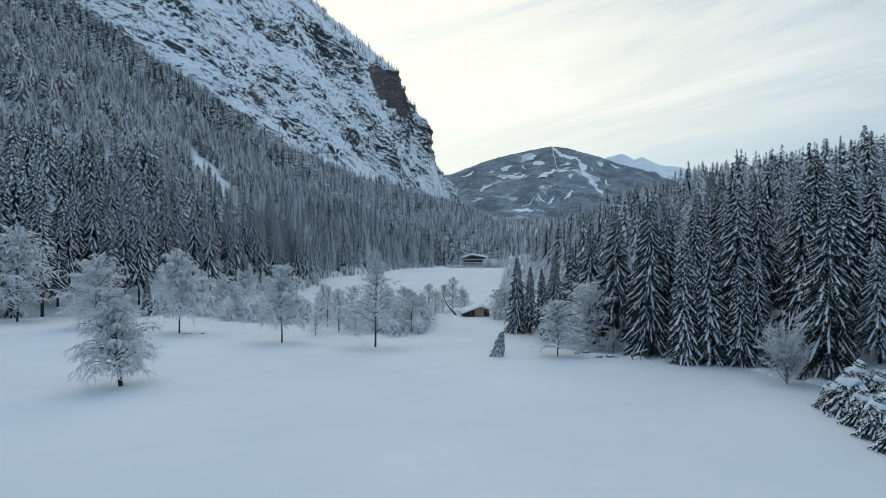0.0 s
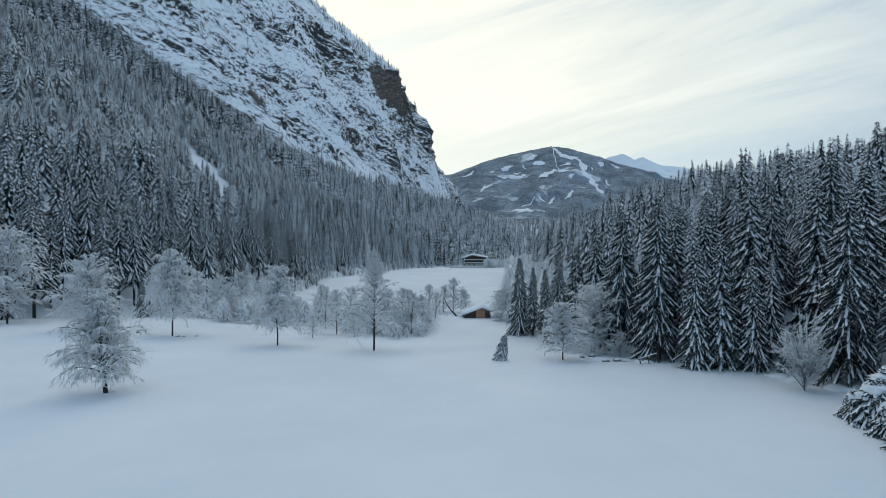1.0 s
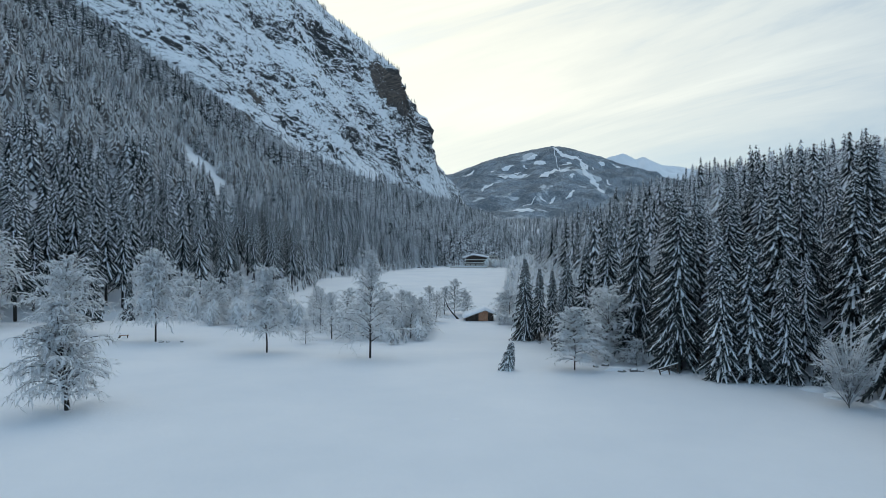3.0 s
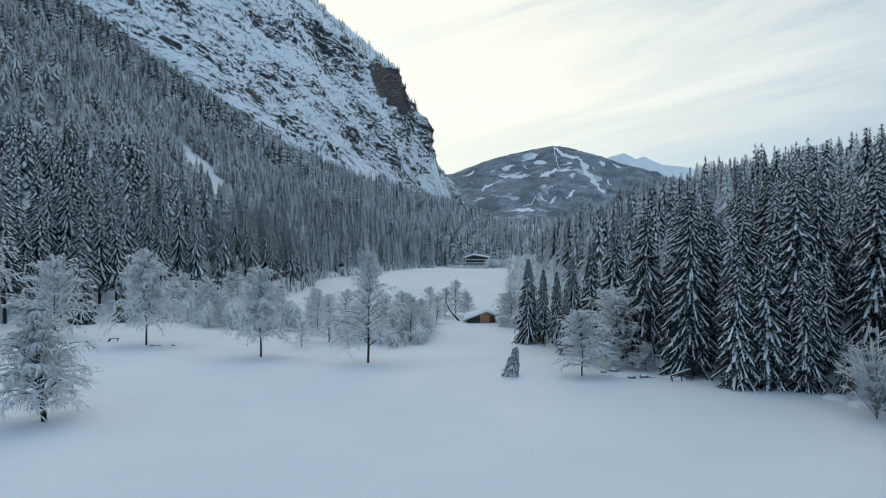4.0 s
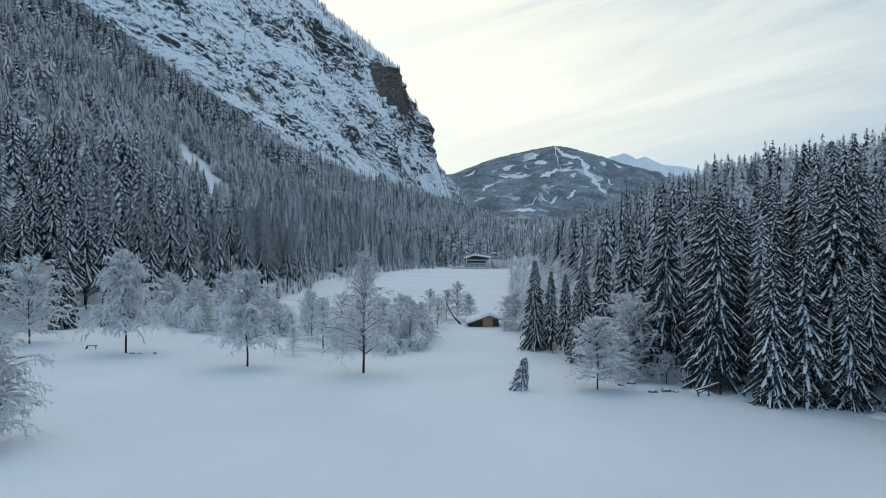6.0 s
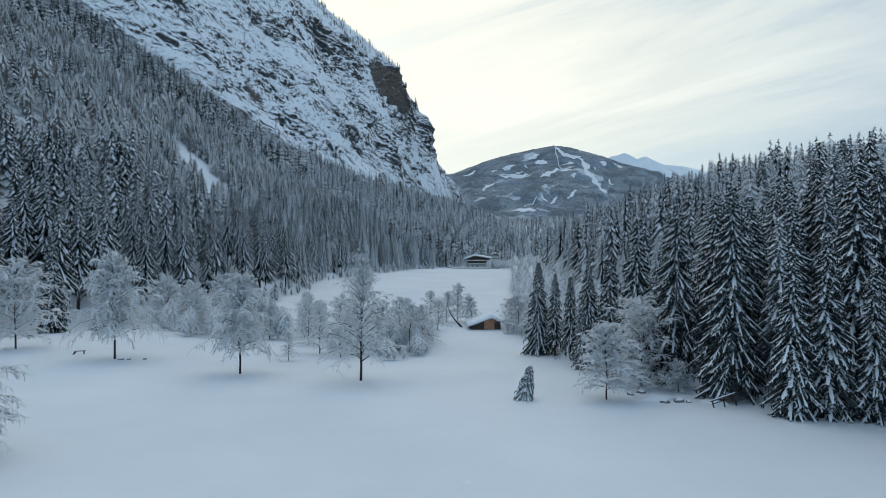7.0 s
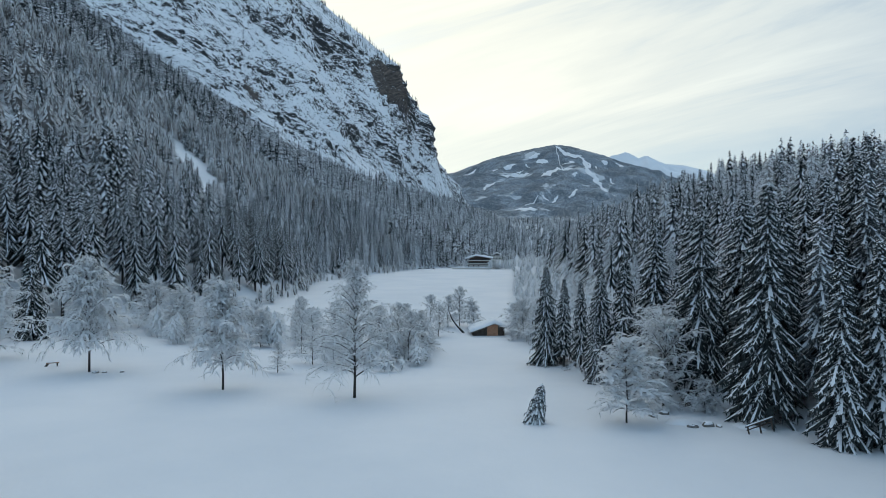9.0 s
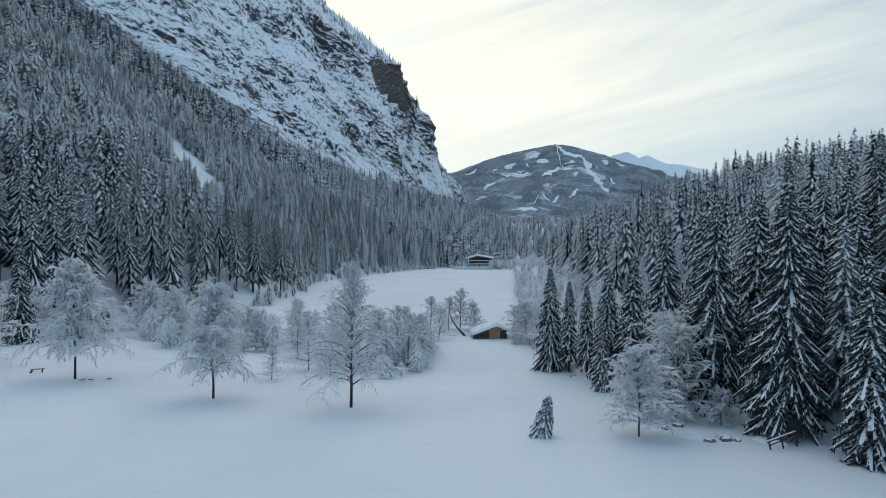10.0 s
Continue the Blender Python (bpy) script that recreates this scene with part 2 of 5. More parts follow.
# ---- building helpers ----
def mesh_from(name, v, f, mats, index=None, smooth_faces=False):
    """A mesh from arrays: corners, and triangles or quads."""
    v, f = np.asarray(v, np.float32), np.asarray(f, np.int32)
    me = bpy.data.meshes.new(name)
    k = f.shape[1]
    me.vertices.add(len(v))
    me.vertices.foreach_set("co", v.ravel())
    me.loops.add(f.size)
    me.loops.foreach_set("vertex_index", f.ravel())
    me.polygons.add(len(f))
    me.polygons.foreach_set("loop_start", np.arange(0, f.size, k, dtype=np.int32))
    for mt in mats if isinstance(mats, (list, tuple)) else [mats]:
        me.materials.append(mt)
    if index is not None:
        me.polygons.foreach_set("material_index", np.asarray(index, np.int32))
    if smooth_faces:
        me.polygons.foreach_set("use_smooth", np.ones(len(f), bool))
    me.update(calc_edges=True)
    me.validate()
    return me


def grid_faces(rows, cols):
    i = np.arange(rows - 1)[:, None] * cols + np.arange(cols - 1)[None, :]
    i = i.ravel()
    return np.stack([i, i + 1, i + cols + 1, i + cols], 1)


def thing(name, label, category, group="", kind="", at=(0, 0, 0), turn=0.0, size=1.0):
    e = new(name)
    e.empty_display_size = 0.2
    e.matrix_basis = pose(*at, 0, 0, turn) @ Matrix.Diagonal((size, size, size, 1))
    return tagged(e, label, category, group, kind)


def part(name, bm, mat, parent, label=""):
    me = bpy.data.meshes.new(name)
    bm.to_mesh(me)
    bm.free()
    me.materials.append(mat)
    ob = new(name, me)
    ob.parent = parent
    return tagged(ob, label)


def mesh_part(name, me, parent, label=""):
    ob = new(name, me)
    ob.parent = parent
    return tagged(ob, label)


# ---- ground ----
gx = np.unique(np.concatenate([np.linspace(-4600, -300, 40), np.linspace(-300, -130, 30), np.linspace(-130, 140, 100), np.linspace(140, 400, 45), np.linspace(400, 4600, 40)]))
gy = np.unique(np.concatenate([np.linspace(-4500, -60, 30), np.linspace(-60, 270, 116), np.linspace(270, 800, 54), np.linspace(800, 2600, 36), np.linspace(2600, 4700, 16)]))
GX, GY = np.meshgrid(gx, gy)
GZ = ground_height(GX, GY)
ground = new("ground", mesh_from("ground", np.stack([GX, GY, GZ], -1).reshape(-1, 3), grid_faces(len(gy), len(gx)), SNOW, None, True))
tagged(ground, "smooth deep snow on a wide valley meadow", "snow field", kind="structure")

# ---- mountain on the west side: wooded foot, rock wall, snowy slope above ----
FOOT = np.array((-125.0, 217.0))
ALONG = np.array((0.279, 0.960))
ACROSS = np.array((-0.960, 0.279))
N_WOOD, N_WALL, N_TOP = 30, 190, 34


def rock_start(s):
    """How far up from the foot the rock begins."""
    return np.interp(s, (-400, 480, 560, 590, 620, 680, 900, 1250, 1700, 2000), (620, 600, 575, 480, 380, 300, 275, 285, 255, 240)) + 46 * fbm(np.asarray(s) / 55, 0.3, 12, 4)


def wood_profile(d):
    return -5 + 0.5 * np.minimum(d, 300) + 0.75 * np.maximum(d - 300, 0)


def shore_bay(s):
    """How far the flat shore reaches in behind the straight foot line."""
    return np.interp(s, (120, 170, 290, 540, 600, 680, 800), (0, 11, 58, 68, 42, 12, 0))


SCARS = ((950, 140, 22, 9), (712, 268, 14, 16), (640, 212, 16, 10), (905, 345, 14, 9))     # fresh rock falls: along, height, half width, half height
S = np.unique(np.concatenate([np.linspace(-420, 420, 60), np.linspace(420, 1720, 360), np.linspace(1720, 2300, 30)]))
start = rock_start(S)
low = wood_profile(start)
bay = shore_bay(S)
steep = np.interp(S, (0, 560, 700, 1000, 1200, 1260, 1600), (0.95, 1.0, 1.35, 2.0, 3.4, 6.0, 3.0))
crest = np.interp(S, (-400, 500, 900, 1150, 1244, 1275, 1330, 1400, 1480, 1600, 1800, 2300), (560, 565, 545, 465, 434, 411, 350, 276, 226, 134, 105, 60))
crest = np.maximum(crest, low + 2)
width = (crest - low) / steep
upper = 0.91 * (1 - 0.75 * smooth(1260, 1420, S))
rows_d, rows_z = [], []
for k in np.linspace(-0.06, 1, N_WOOD):
    d = start * k
    rows_d.append(d)
    rows_z.append(np.where(d < bay, -9.0 + 0.2 * (d - bay), np.where(bay < 1, wood_profile(d), -6.5 + (low + 6.5) * np.clip((d - bay) / (start - bay), 0, 1))))
for k in np.linspace(0, 1, N_WALL + 1)[1:]:
    sheer = smooth(1165, 1210, S) * (1 - smooth(1310, 1350, S))    # the bare upright cliff near the crest
    rows_d.append(start + width * (k * (1 - sheer) + min(1.0, k / 0.5) * sheer))
    rows_z.append(low + (crest - low) * k)
for k in np.linspace(0, 1, N_TOP + 1)[1:]:
    rows_d.append(start + width + 620 * k)
    rows_z.append(crest + 620 * k * upper)
MD, MZ = np.stack(rows_d), np.stack(rows_z)
MS = np.broadcast_to(S, MD.shape)
up_wall = np.zeros(MD.shape)
up_wall[N_WOOD:] = 1
rise = np.cumsum(np.hypot(np.diff(MD, axis=0, prepend=MD[:1]), np.diff(MZ, axis=0, prepend=MZ[:1])), axis=0)
# outward push: buttresses, beds that dip along the wall and overhang a little, small broken rock; gentle hollows in the wood
warp = 30 * fbm(MS / 95, MZ / 95, 61, 3)
tilt_s, tilt_u = MS * 0.68 - MZ * 0.73 + warp, MS * 0.73 + MZ * 0.68 - 0.6 * warp
fade = smooth(0, 40, (MD - start[None, :]))


def beds(thick, length, seed):
    """Rock beds: each juts out more towards its top and steps back above, in patches."""
    x = (tilt_u + 0.35 * thick * fbm(tilt_s / length, tilt_u / length, seed, 3)) / thick
    return (x - np.floor(x)) * smooth(0.42, 0.62, 0.5 + fbm(tilt_s / (2.2 * length), tilt_u / (3.2 * thick), seed + 5, 3))


push = fade * (34 * fbm(MS / 150, MZ / 200, 21, 3) + 20 * ridged(MS / 85, MZ / 230, 15, 3) + 9 * ridged(tilt_s / 60, tilt_u / 34, 9, 4)
               + 11 * beds(26, 60, 70) + 6 * beds(11, 28, 80) + 6 * ridged(MS / 24, MZ / 60, 45, 3) + 4.5 * fbm(MS / 9, MZ / 7, 33, 2))
push = push * (1 - 0.65 * smooth(0, 60, MD - (start + width)[None, :]))
lateral = np.clip(steep / np.hypot(steep, 1), 0.6, 1)[None, :]
hollow = 9 * fbm(MS / 70, MD / 90, 41, 4) * smooth(10, 110, MD - bay[None, :])
MD2 = MD - push * lateral
MZ2 = MZ + push * np.sqrt(1 - lateral ** 2) * 0.8 + hollow * (1 - fade * 0.7)
MX = FOOT[0] + ALONG[0] * MS + ACROSS[0] * MD2
MY = FOOT[1] + ALONG[1] * MS + ACROSS[1] * MD2
MTN = np.stack([MX, MY, MZ2], -1)
index = np.zeros((MD.shape[0] - 1, MD.shape[1] - 1), int)
index[:N_WOOD - 1] = 1
mountain = new("mountain", mesh_from("mountain", MTN.reshape(-1, 3), grid_faces(*MD.shape), [ROCK, SNOW], index.ravel(), False))
layer = mountain.data.uv_layers.new(name="strata")
corner = np.zeros(len(mountain.data.loops), np.int32)
mountain.data.loops.foreach_get("vertex_index", corner)
layer.data.foreach_set("uv", (np.stack([tilt_s, tilt_u], -1).reshape(-1, 2)[corner] / 100).astype(np.float32).ravel())
bare_face = smooth(1140, 1170, MS) * (1 - smooth(1262, 1300, MS)) * smooth(-105, -75, MZ - crest[None, :] + 40 * fbm(MS / 40, MZ / 40, 91, 3)) * (1 - smooth(-14, -4, MZ - crest[None, :]))
for s_c, z_c, r_s, r_z in SCARS:
    bare_face = np.maximum(bare_face, 1 - smooth(0.6, 1.15, np.hypot((MS - s_c) / r_s, (MZ - z_c) / r_z) + 0.5 * fbm(MS / 16, MZ / 16, 92, 3)))
bare_face = bare_face - 0.45 * smooth(1262, 1310, MS) * (1 - smooth(-75, -45, MZ - crest[None, :]))      # the far edge is plastered white
mountain.data.attributes.new("bare", "FLOAT", "POINT").data.foreach_set("value", bare_face.astype(np.float32).ravel())
tagged(mountain, "steep grey limestone mountain wall dusted with fresh snow", "mountain", kind="structure")


def on_mountain(s, row):
    """A place on the mountain: metres along it, and the grid row upwards."""
    j = np.interp(s, S, np.arange(len(S)))
    j0 = np.clip(np.floor(j).astype(int), 0, len(S) - 2)
    i0 = np.clip(np.floor(row).astype(int), 0, MTN.shape[0] - 2)
    a, b = (j - j0)[:, None], (row - i0)[:, None]
    return (MTN[i0, j0] * (1 - a) + MTN[i0, j0 + 1] * a) * (1 - b) + (MTN[i0 + 1, j0] * (1 - a) + MTN[i0 + 1, j0 + 1] * a) * b


# ---- far mountains ----
def far_ridge(name, label, xs, ys, crest_x, crest_z, y_top, y_foot, z_foot, rough, mat, seed):
    X, Y = np.meshgrid(xs, ys)
    top = np.interp(X, crest_x, crest_z)
    k = np.clip((Y - y_foot) / (y_top - y_foot), 0, 1)
    back_k = np.clip((Y - y_top) / 500, 0, 1)
    shape = k ** 1.15
    Z = z_foot + (top - z_foot) * shape - 260 * back_k
    Z = Z - 70 * (1 - smooth(y_foot, y_foot + 40, Y))
    Z = Z + rough * (2.2 * ridged(X / 420, Y / 500, seed, 4) + 0.9 * fbm(X / 90, Y / 90, seed + 3, 3)) * np.minimum(1, 4 * k) * (1 - 0.93 * smooth(0.8, 1, k)) + 0.16 * rough * (value(X / 9, Y / 9, seed + 7))
    ob = new(name, mesh_from(name, np.stack([X, Y, Z], -1).reshape(-1, 3), grid_faces(len(ys), len(xs)), mat, None, True))
    return tagged(ob, label, "mountain", kind="structure"), (X, Y, Z)


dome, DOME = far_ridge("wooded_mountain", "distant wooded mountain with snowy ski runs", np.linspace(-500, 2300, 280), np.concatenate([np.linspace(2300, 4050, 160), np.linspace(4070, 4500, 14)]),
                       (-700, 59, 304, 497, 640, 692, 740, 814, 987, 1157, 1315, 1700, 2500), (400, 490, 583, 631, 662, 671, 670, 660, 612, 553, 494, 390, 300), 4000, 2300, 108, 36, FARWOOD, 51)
peaks, _p = far_ridge("snow_peaks", "distant bare snow peaks behind the wooded mountain", np.linspace(900, 2700, 160), np.concatenate([np.linspace(4150, 4560, 50), np.linspace(4575, 4600, 3)]),
                      (900, 1180, 1226, 1270, 1326, 1360, 1423, 1481, 1540, 1619, 1758, 1900, 2300, 2700), (560, 660, 684, 692, 709, 700, 664, 684, 655, 622, 612, 580, 420, 300), 4540, 4150, 340, 30, POWDER, 71)


# ---- trees ----
def blade(v, f, a, b, side, w, sag):
    """A thin roof-shaped blade from a to b, its sides hanging by sag."""
    m = a + (b - a) * 0.42
    low_side = np.array((0, 0, sag))
    c = len(v)
    v += [a, b, m + side * w - low_side, m - side * w - low_side]
    f += [(c, c + 2, c + 1), (c, c + 1, c + 3)]


def ridge_strip(v, f, line, side, widths, drop):
    """A roof-shaped strip along a line: its crown, and two hanging edges."""
    c = len(v)
    for p, w in zip(line, widths):
        low_side = np.array((0, 0, drop * w))
        v += [p + side * w - low_side, p, p - side * w - low_side]
    for i in range(len(line) - 1):
        a = c + 3 * i
        f += [(a, a + 3, a + 4), (a, a + 4, a + 1), (a + 1, a + 4, a + 5), (a + 1, a + 5, a + 2)]


def spruce_arrays(h, radius, rng, gap, per, fingers, bare=0.06, snow=0.8, thick=1.0, hang=0.0):
    """Trunk, needles and snow of a spruce, each as corners and triangles: whorls of drooping boughs, each with a ridge of snow,
    side twigs with snow of their own, and dark twigs hanging below."""
    nv, nf, sv, sf = [], [], [], []
    z = h * bare + 0.3
    up = np.array((0, 0, 1.0))
    lopsided, phase = rng.uniform(0.0, 0.22), rng.uniform(0, 6.28)
    while z < h * 0.985:
        k = (z - h * bare) / (h * (1 - bare))
        reach = radius * ((1 - k) ** 0.8) * (0.72 + 0.28 * min(1, k * 5)) * rng.uniform(0.82, 1.14) + 0.2
        count = max(5, int(round(per * (0.6 + 0.4 * (1 - k)))))
        a0 = rng.uniform(0, 6.28)
        for b in range(count):
            az = a0 + 6.283 * (b + rng.uniform(-0.35, 0.35)) / count
            length = reach * rng.uniform(0.66, 1.2) * (1 + lopsided * math.cos(az - phase))
            slope = -0.5 - hang + (0.12 + hang) * k ** 1.3 + rng.uniform(-0.16, 0.16)
            sag = (0.34 - 0.12 * k) * rng.uniform(0.6, 1.5)
            out, side = np.array((math.cos(az), math.sin(az), 0)), np.array((-math.sin(az), math.cos(az), 0))
            zz = z + rng.uniform(-0.5, 0.5) * gap * (0.3 + 0.7 * (1 - k))
            twist = side * rng.uniform(-0.12, 0.12) * length

            def spine(u):
                return out * (length * u) + twist * u * u + up * (zz + slope * length * u - sag * length * u * u + 0.28 * length * max(0, u - 0.72))

            wn = 0.07 + 0.07 * length
            ridge_strip(nv, nf, [spine(u) for u in (0.04, 0.38, 0.72, 1.0)], side, (0.06, wn, 0.8 * wn, 0.04), 1.15)
            load = snow * (0.62 + 0.38 * min(1, k / 0.4)) * rng.uniform(0.7, 1.25)
            if rng.uniform() < load + 0.25:
                ws = (0.07 + 0.022 * length) * thick
                u0 = rng.uniform(0.12, 0.4) if k < 0.7 else 0.05
                us = [u0 + (0.97 - u0) * q for q in (0, 0.3, 0.62, 0.9, 1.0)]
                wide = [ws * q * rng.uniform(0.45, 1.4) for q in (0.5, 0.95, 1.1, 1.0, 0.45)]
                ridge_strip(sv, sf, [spine(u) + up * (0.05 + 0.5 * w) for u, w in zip(us, wide)], side, wide, 0.75)
            n_f = max(2, int(round(fingers * min(1, length / (0.6 * radius) + 0.15))))
            for i in range(n_f):
                u = 0.2 + 0.74 * (i + rng.uniform(0.1, 0.9)) / n_f
                sign = 1 if i % 2 else -1
                p = spine(u)
                ln = (0.36 * length * (1.12 - 0.8 * u) + 0.2) * rng.uniform(0.75, 1.3)
                d = side * (sign * rng.uniform(0.55, 0.85)) + out * rng.uniform(0.45, 0.85) + up * (slope * 0.8 - rng.uniform(0.0, 0.45))
                d = d / np.linalg.norm(d)
                across = np.cross(d, up)
                across = across / (np.linalg.norm(across) + 1e-6)
                w = 0.06 + 0.06 * ln
                blade(nv, nf, p, p + d * ln, across, w, 1.3 * w)
                if rng.uniform() < load * 0.85:
                    blade(sv, sf, p + up * 0.09, p + d * (ln * rng.uniform(0.75, 1.0)) + up * 0.08, across, w * thick * rng.uniform(0.55, 0.95), 0.45 * w)
                if rng.uniform() < 0.8:       # a twig hanging below
                    q = p + d * (ln * rng.uniform(0.2, 0.7))
                    blade(nv, nf, q, q - up * (0.3 + 0.13 * length) * rng.uniform(0.7, 1.5) + d * 0.08, out if i % 3 else side, 0.06 + 0.01 * length, 0.05)
        z += gap * (0.3 + 0.7 * (1 - k) ** 0.8) * rng.uniform(0.85, 1.15)
    blade(sv, sf, up * (h * 1.0), up * (h * 0.955), np.array((1.0, 0, 0)), 0.12, 0.1)
    return (tube([(0, 0, -0.8), (0, 0, h * 0.5), (0, 0, h * 0.995)], [0.012 * h + 0.06, 0.007 * h + 0.03, 0.012], 6),
            (np.array(nv), np.array(nf)), (np.array(sv), np.array(sf)))


def tube(points, radii, sides):
    """A tapered tube along points, as corners and triangles."""
    pts = np.array(points, float)
    v, f = [], []
    for i, p in enumerate(pts):
        d = pts[min(i + 1, len(pts) - 1)] - pts[max(i - 1, 0)]
        d = d / (np.linalg.norm(d) + 1e-9)
        a = np.cross(d, (0.31, 0.95, 0.12))
        a = a / (np.linalg.norm(a) + 1e-9)
        b = np.cross(d, a)
        for k in range(sides):
            w = 6.283185 * k / sides
            v.append(p + radii[i] * (a * math.cos(w) + b * math.sin(w)))
    for i in range(len(pts) - 1):
        for k in range(sides):
            p, q = i * sides + k, i * sides + (k + 1) % sides
            f += [(p, q, q + sides), (p, q + sides, p + sides)]
    return np.array(v), np.array(f)


def joined(pieces):
    v, f, at = [], [], 0
    for a, b in pieces:
        if len(a):
            v.append(a)
            f.append(b + at)
            at += len(a)
    return np.concatenate(v), np.concatenate(f)


def scatter(name, label, category, template, places, turns, sizes, mats):
    """Many trees of one template joined into one mesh; template: list of (corners, triangles, material)."""
    tv, tf = joined([(a, b) for a, b, _ in template])
    ti = np.concatenate([np.full(len(b), m) for _, b, m in template])
    c, s = np.cos(turns)[:, None], np.sin(turns)[:, None]
    x = (tv[None, :, 0] * c - tv[None, :, 1] * s) * sizes[:, :1] + places[:, :1]
    y = (tv[None, :, 0] * s + tv[None, :, 1] * c) * sizes[:, :1] + places[:, 1:2]
    z = tv[None, :, 2] * sizes[:, 1:] + places[:, 2:]
    v = np.stack([x, y, z], -1).reshape(-1, 3)
    f = (tf[None] + (np.arange(len(places)) * len(tv))[:, None, None]).reshape(-1, 3)
    return v, f, np.tile(ti, len(places))


def forest(name, label, templates, places, rng, lo, hi, mats, slim=(0.85, 1.2)):
    """One joined wood out of several templates of unit height."""
    vs, fs, ms, at = [], [], [], 0
    which = rng.integers(0, len(templates), len(places))
    for k, tp in enumerate(templates):
        sel = places[which == k]
        if not len(sel):
            continue
        hgt = rng.uniform(lo, hi, len(sel)) * rng.uniform(0.8, 1.0, len(sel))
        size = np.stack([hgt * rng.uniform(*slim, len(sel)), hgt], 1)
        v, f, m = scatter(name, label, "", tp, sel, rng.uniform(0, 6.28, len(sel)), size, mats)
        vs.append(v), fs.append(f + at), ms.append(m)
        at += len(v)
    ob = new(name, mesh_from(name, np.concatenate(vs), np.concatenate(fs), mats, np.concatenate(ms)))
    return tagged(ob, label, "forest", kind="stuff")


def unit_spruce(seed, levels, per, radius, bare, snow, wide=0.3, wood=0, below=0.4, pad=0.45, twigs=0):
    """A plainer spruce of unit height for the woods: each branch a drooping dark blade with a narrower ridge of snow on it,
    and side twigs in the same manner."""
    g = np.random.default_rng(seed)
    nv, nf, sv, sf = [], [], [], []
    up = np.array((0, 0, 1.0))
    for i in range(levels):
        k = 1 - (1 - (i + 0.5) / levels) ** 1.25
        reach = radius * ((1 - k) ** 0.8) * (0.75 + 0.25 * min(1, 6 * k)) + 0.012
        count = max(4, int(round(per * (0.6 + 0.4 * (1 - k)))))
        a0 = g.uniform(0, 6.28)
        for b in range(count):
            az = a0 + 6.283 * (b + g.uniform(-0.3, 0.3)) / count
            r = reach * g.uniform(0.68, 1.2)
            z = min(bare + (1 - bare) * (k ** 0.95 + g.uniform(-0.4, 0.4) / levels), 0.99)
            out, side = np.array((math.cos(az), math.sin(az), 0)), np.array((-math.sin(az), math.cos(az), 0))
            fall = r * (1.0 - 0.35 * k + g.uniform(-0.2, 0.3))
            w = r * wide * g.uniform(0.8, 1.3) + 0.004
            inner, tip = up * (z + 0.1 * r), out * r + up * (z - fall)
            blade(nv, nf, inner, tip, side, w, 1.1 * w)
            white = g.uniform() < snow * (below + (1 - below) * min(1, k / 0.45))
            if white:
                lift = up * (0.002 + 0.12 * w)
                blade(sv, sf, inner + (tip - inner) * g.uniform(0.12, 0.4) + lift, tip + lift, side, w * pad * g.uniform(0.75, 1.25), 0.5 * w * pad)
            for j in range(twigs if r > 0.45 * radius else 0):
                sign = 1 if j % 2 else -1
                p = inner + (tip - inner) * (0.35 + 0.4 * j / max(1, twigs - 1) + g.uniform(-0.08, 0.08))
                d = (tip - inner) * 0.36 + side * (sign * 0.34 * r) - up * (0.12 * r)
                across = np.cross(d, up)
                across = across / (np.linalg.norm(across) + 1e-9)
                blade(nv, nf, p, p + d, across, 0.6 * w, 0.8 * w)
                if white and g.uniform() < 0.75:
                    blade(sv, sf, p + up * 0.003, p + d + up * 0.003, across, 0.6 * w * pad * 1.1, 0.3 * w * pad)
    t = tube([(0, 0, -0.03), (0, 0, 0.97)], [0.013, 0.001], 3)
    return [(t[0], t[1], 2), (np.array(nv), np.array(nf), wood), (np.array(sv), np.array(sf), 1)]


MATS = [NEEDLES, POWDER, BARK, RIME_HAZE, FROSTED]
L1 = [unit_spruce(100 + k, 27, 8, r, b, 0.95, 0.1, w, 0.75, 0.7, 2) for k, (r, b, w) in enumerate(((0.18, 0.1, 0), (0.16, 0.2, 0), (0.185, 0.05, 4), (0.15, 0.28, 4)))]
LN = [unit_spruce(150 + k, 20, 7, r, b, 0.95, 0.19, w, 0.55, pd) for k, (r, b, w, pd) in enumerate(((0.2, 0.1, 0, 0.66), (0.175, 0.2, 0, 0.66), (0.21, 0.05, 4, 0.85), (0.19, 0.12, 4, 0.95), (0.17, 0.22, 4, 0.8)))]
L2 = [unit_spruce(200 + k, 14, 6, r, b, sn, 0.24, w, 0.45, pd) for k, (r, b, w, sn, pd) in enumerate(((0.2, 0.05, 4, 1.0, 0.9), (0.17, 0.1, 0, 1.0, 0.75), (0.22, 0.05, 3, 1.0, 1.0), (0.18, 0.05, 4, 0.95, 0.65), (0.21, 0.05, 4, 1.0, 1.1)))]
PALE = [unit_spruce(250 + k, 21, 8, r, 0.05, 1.0, 0.13, w, 0.7, pd) for k, (r, w, pd) in enumerate(((0.2, 4, 0.8), (0.17, 4, 0.9), (0.21, 3, 0.7), (0.19, 0, 0.65)))]
# far trees: the rimed variants also carry distance haze in their colour
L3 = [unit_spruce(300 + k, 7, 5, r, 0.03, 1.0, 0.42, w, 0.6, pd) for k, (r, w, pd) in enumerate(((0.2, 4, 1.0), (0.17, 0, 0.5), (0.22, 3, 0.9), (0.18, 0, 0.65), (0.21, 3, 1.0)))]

# the wooded slope of the mountain
rng = np.random.default_rng(7)


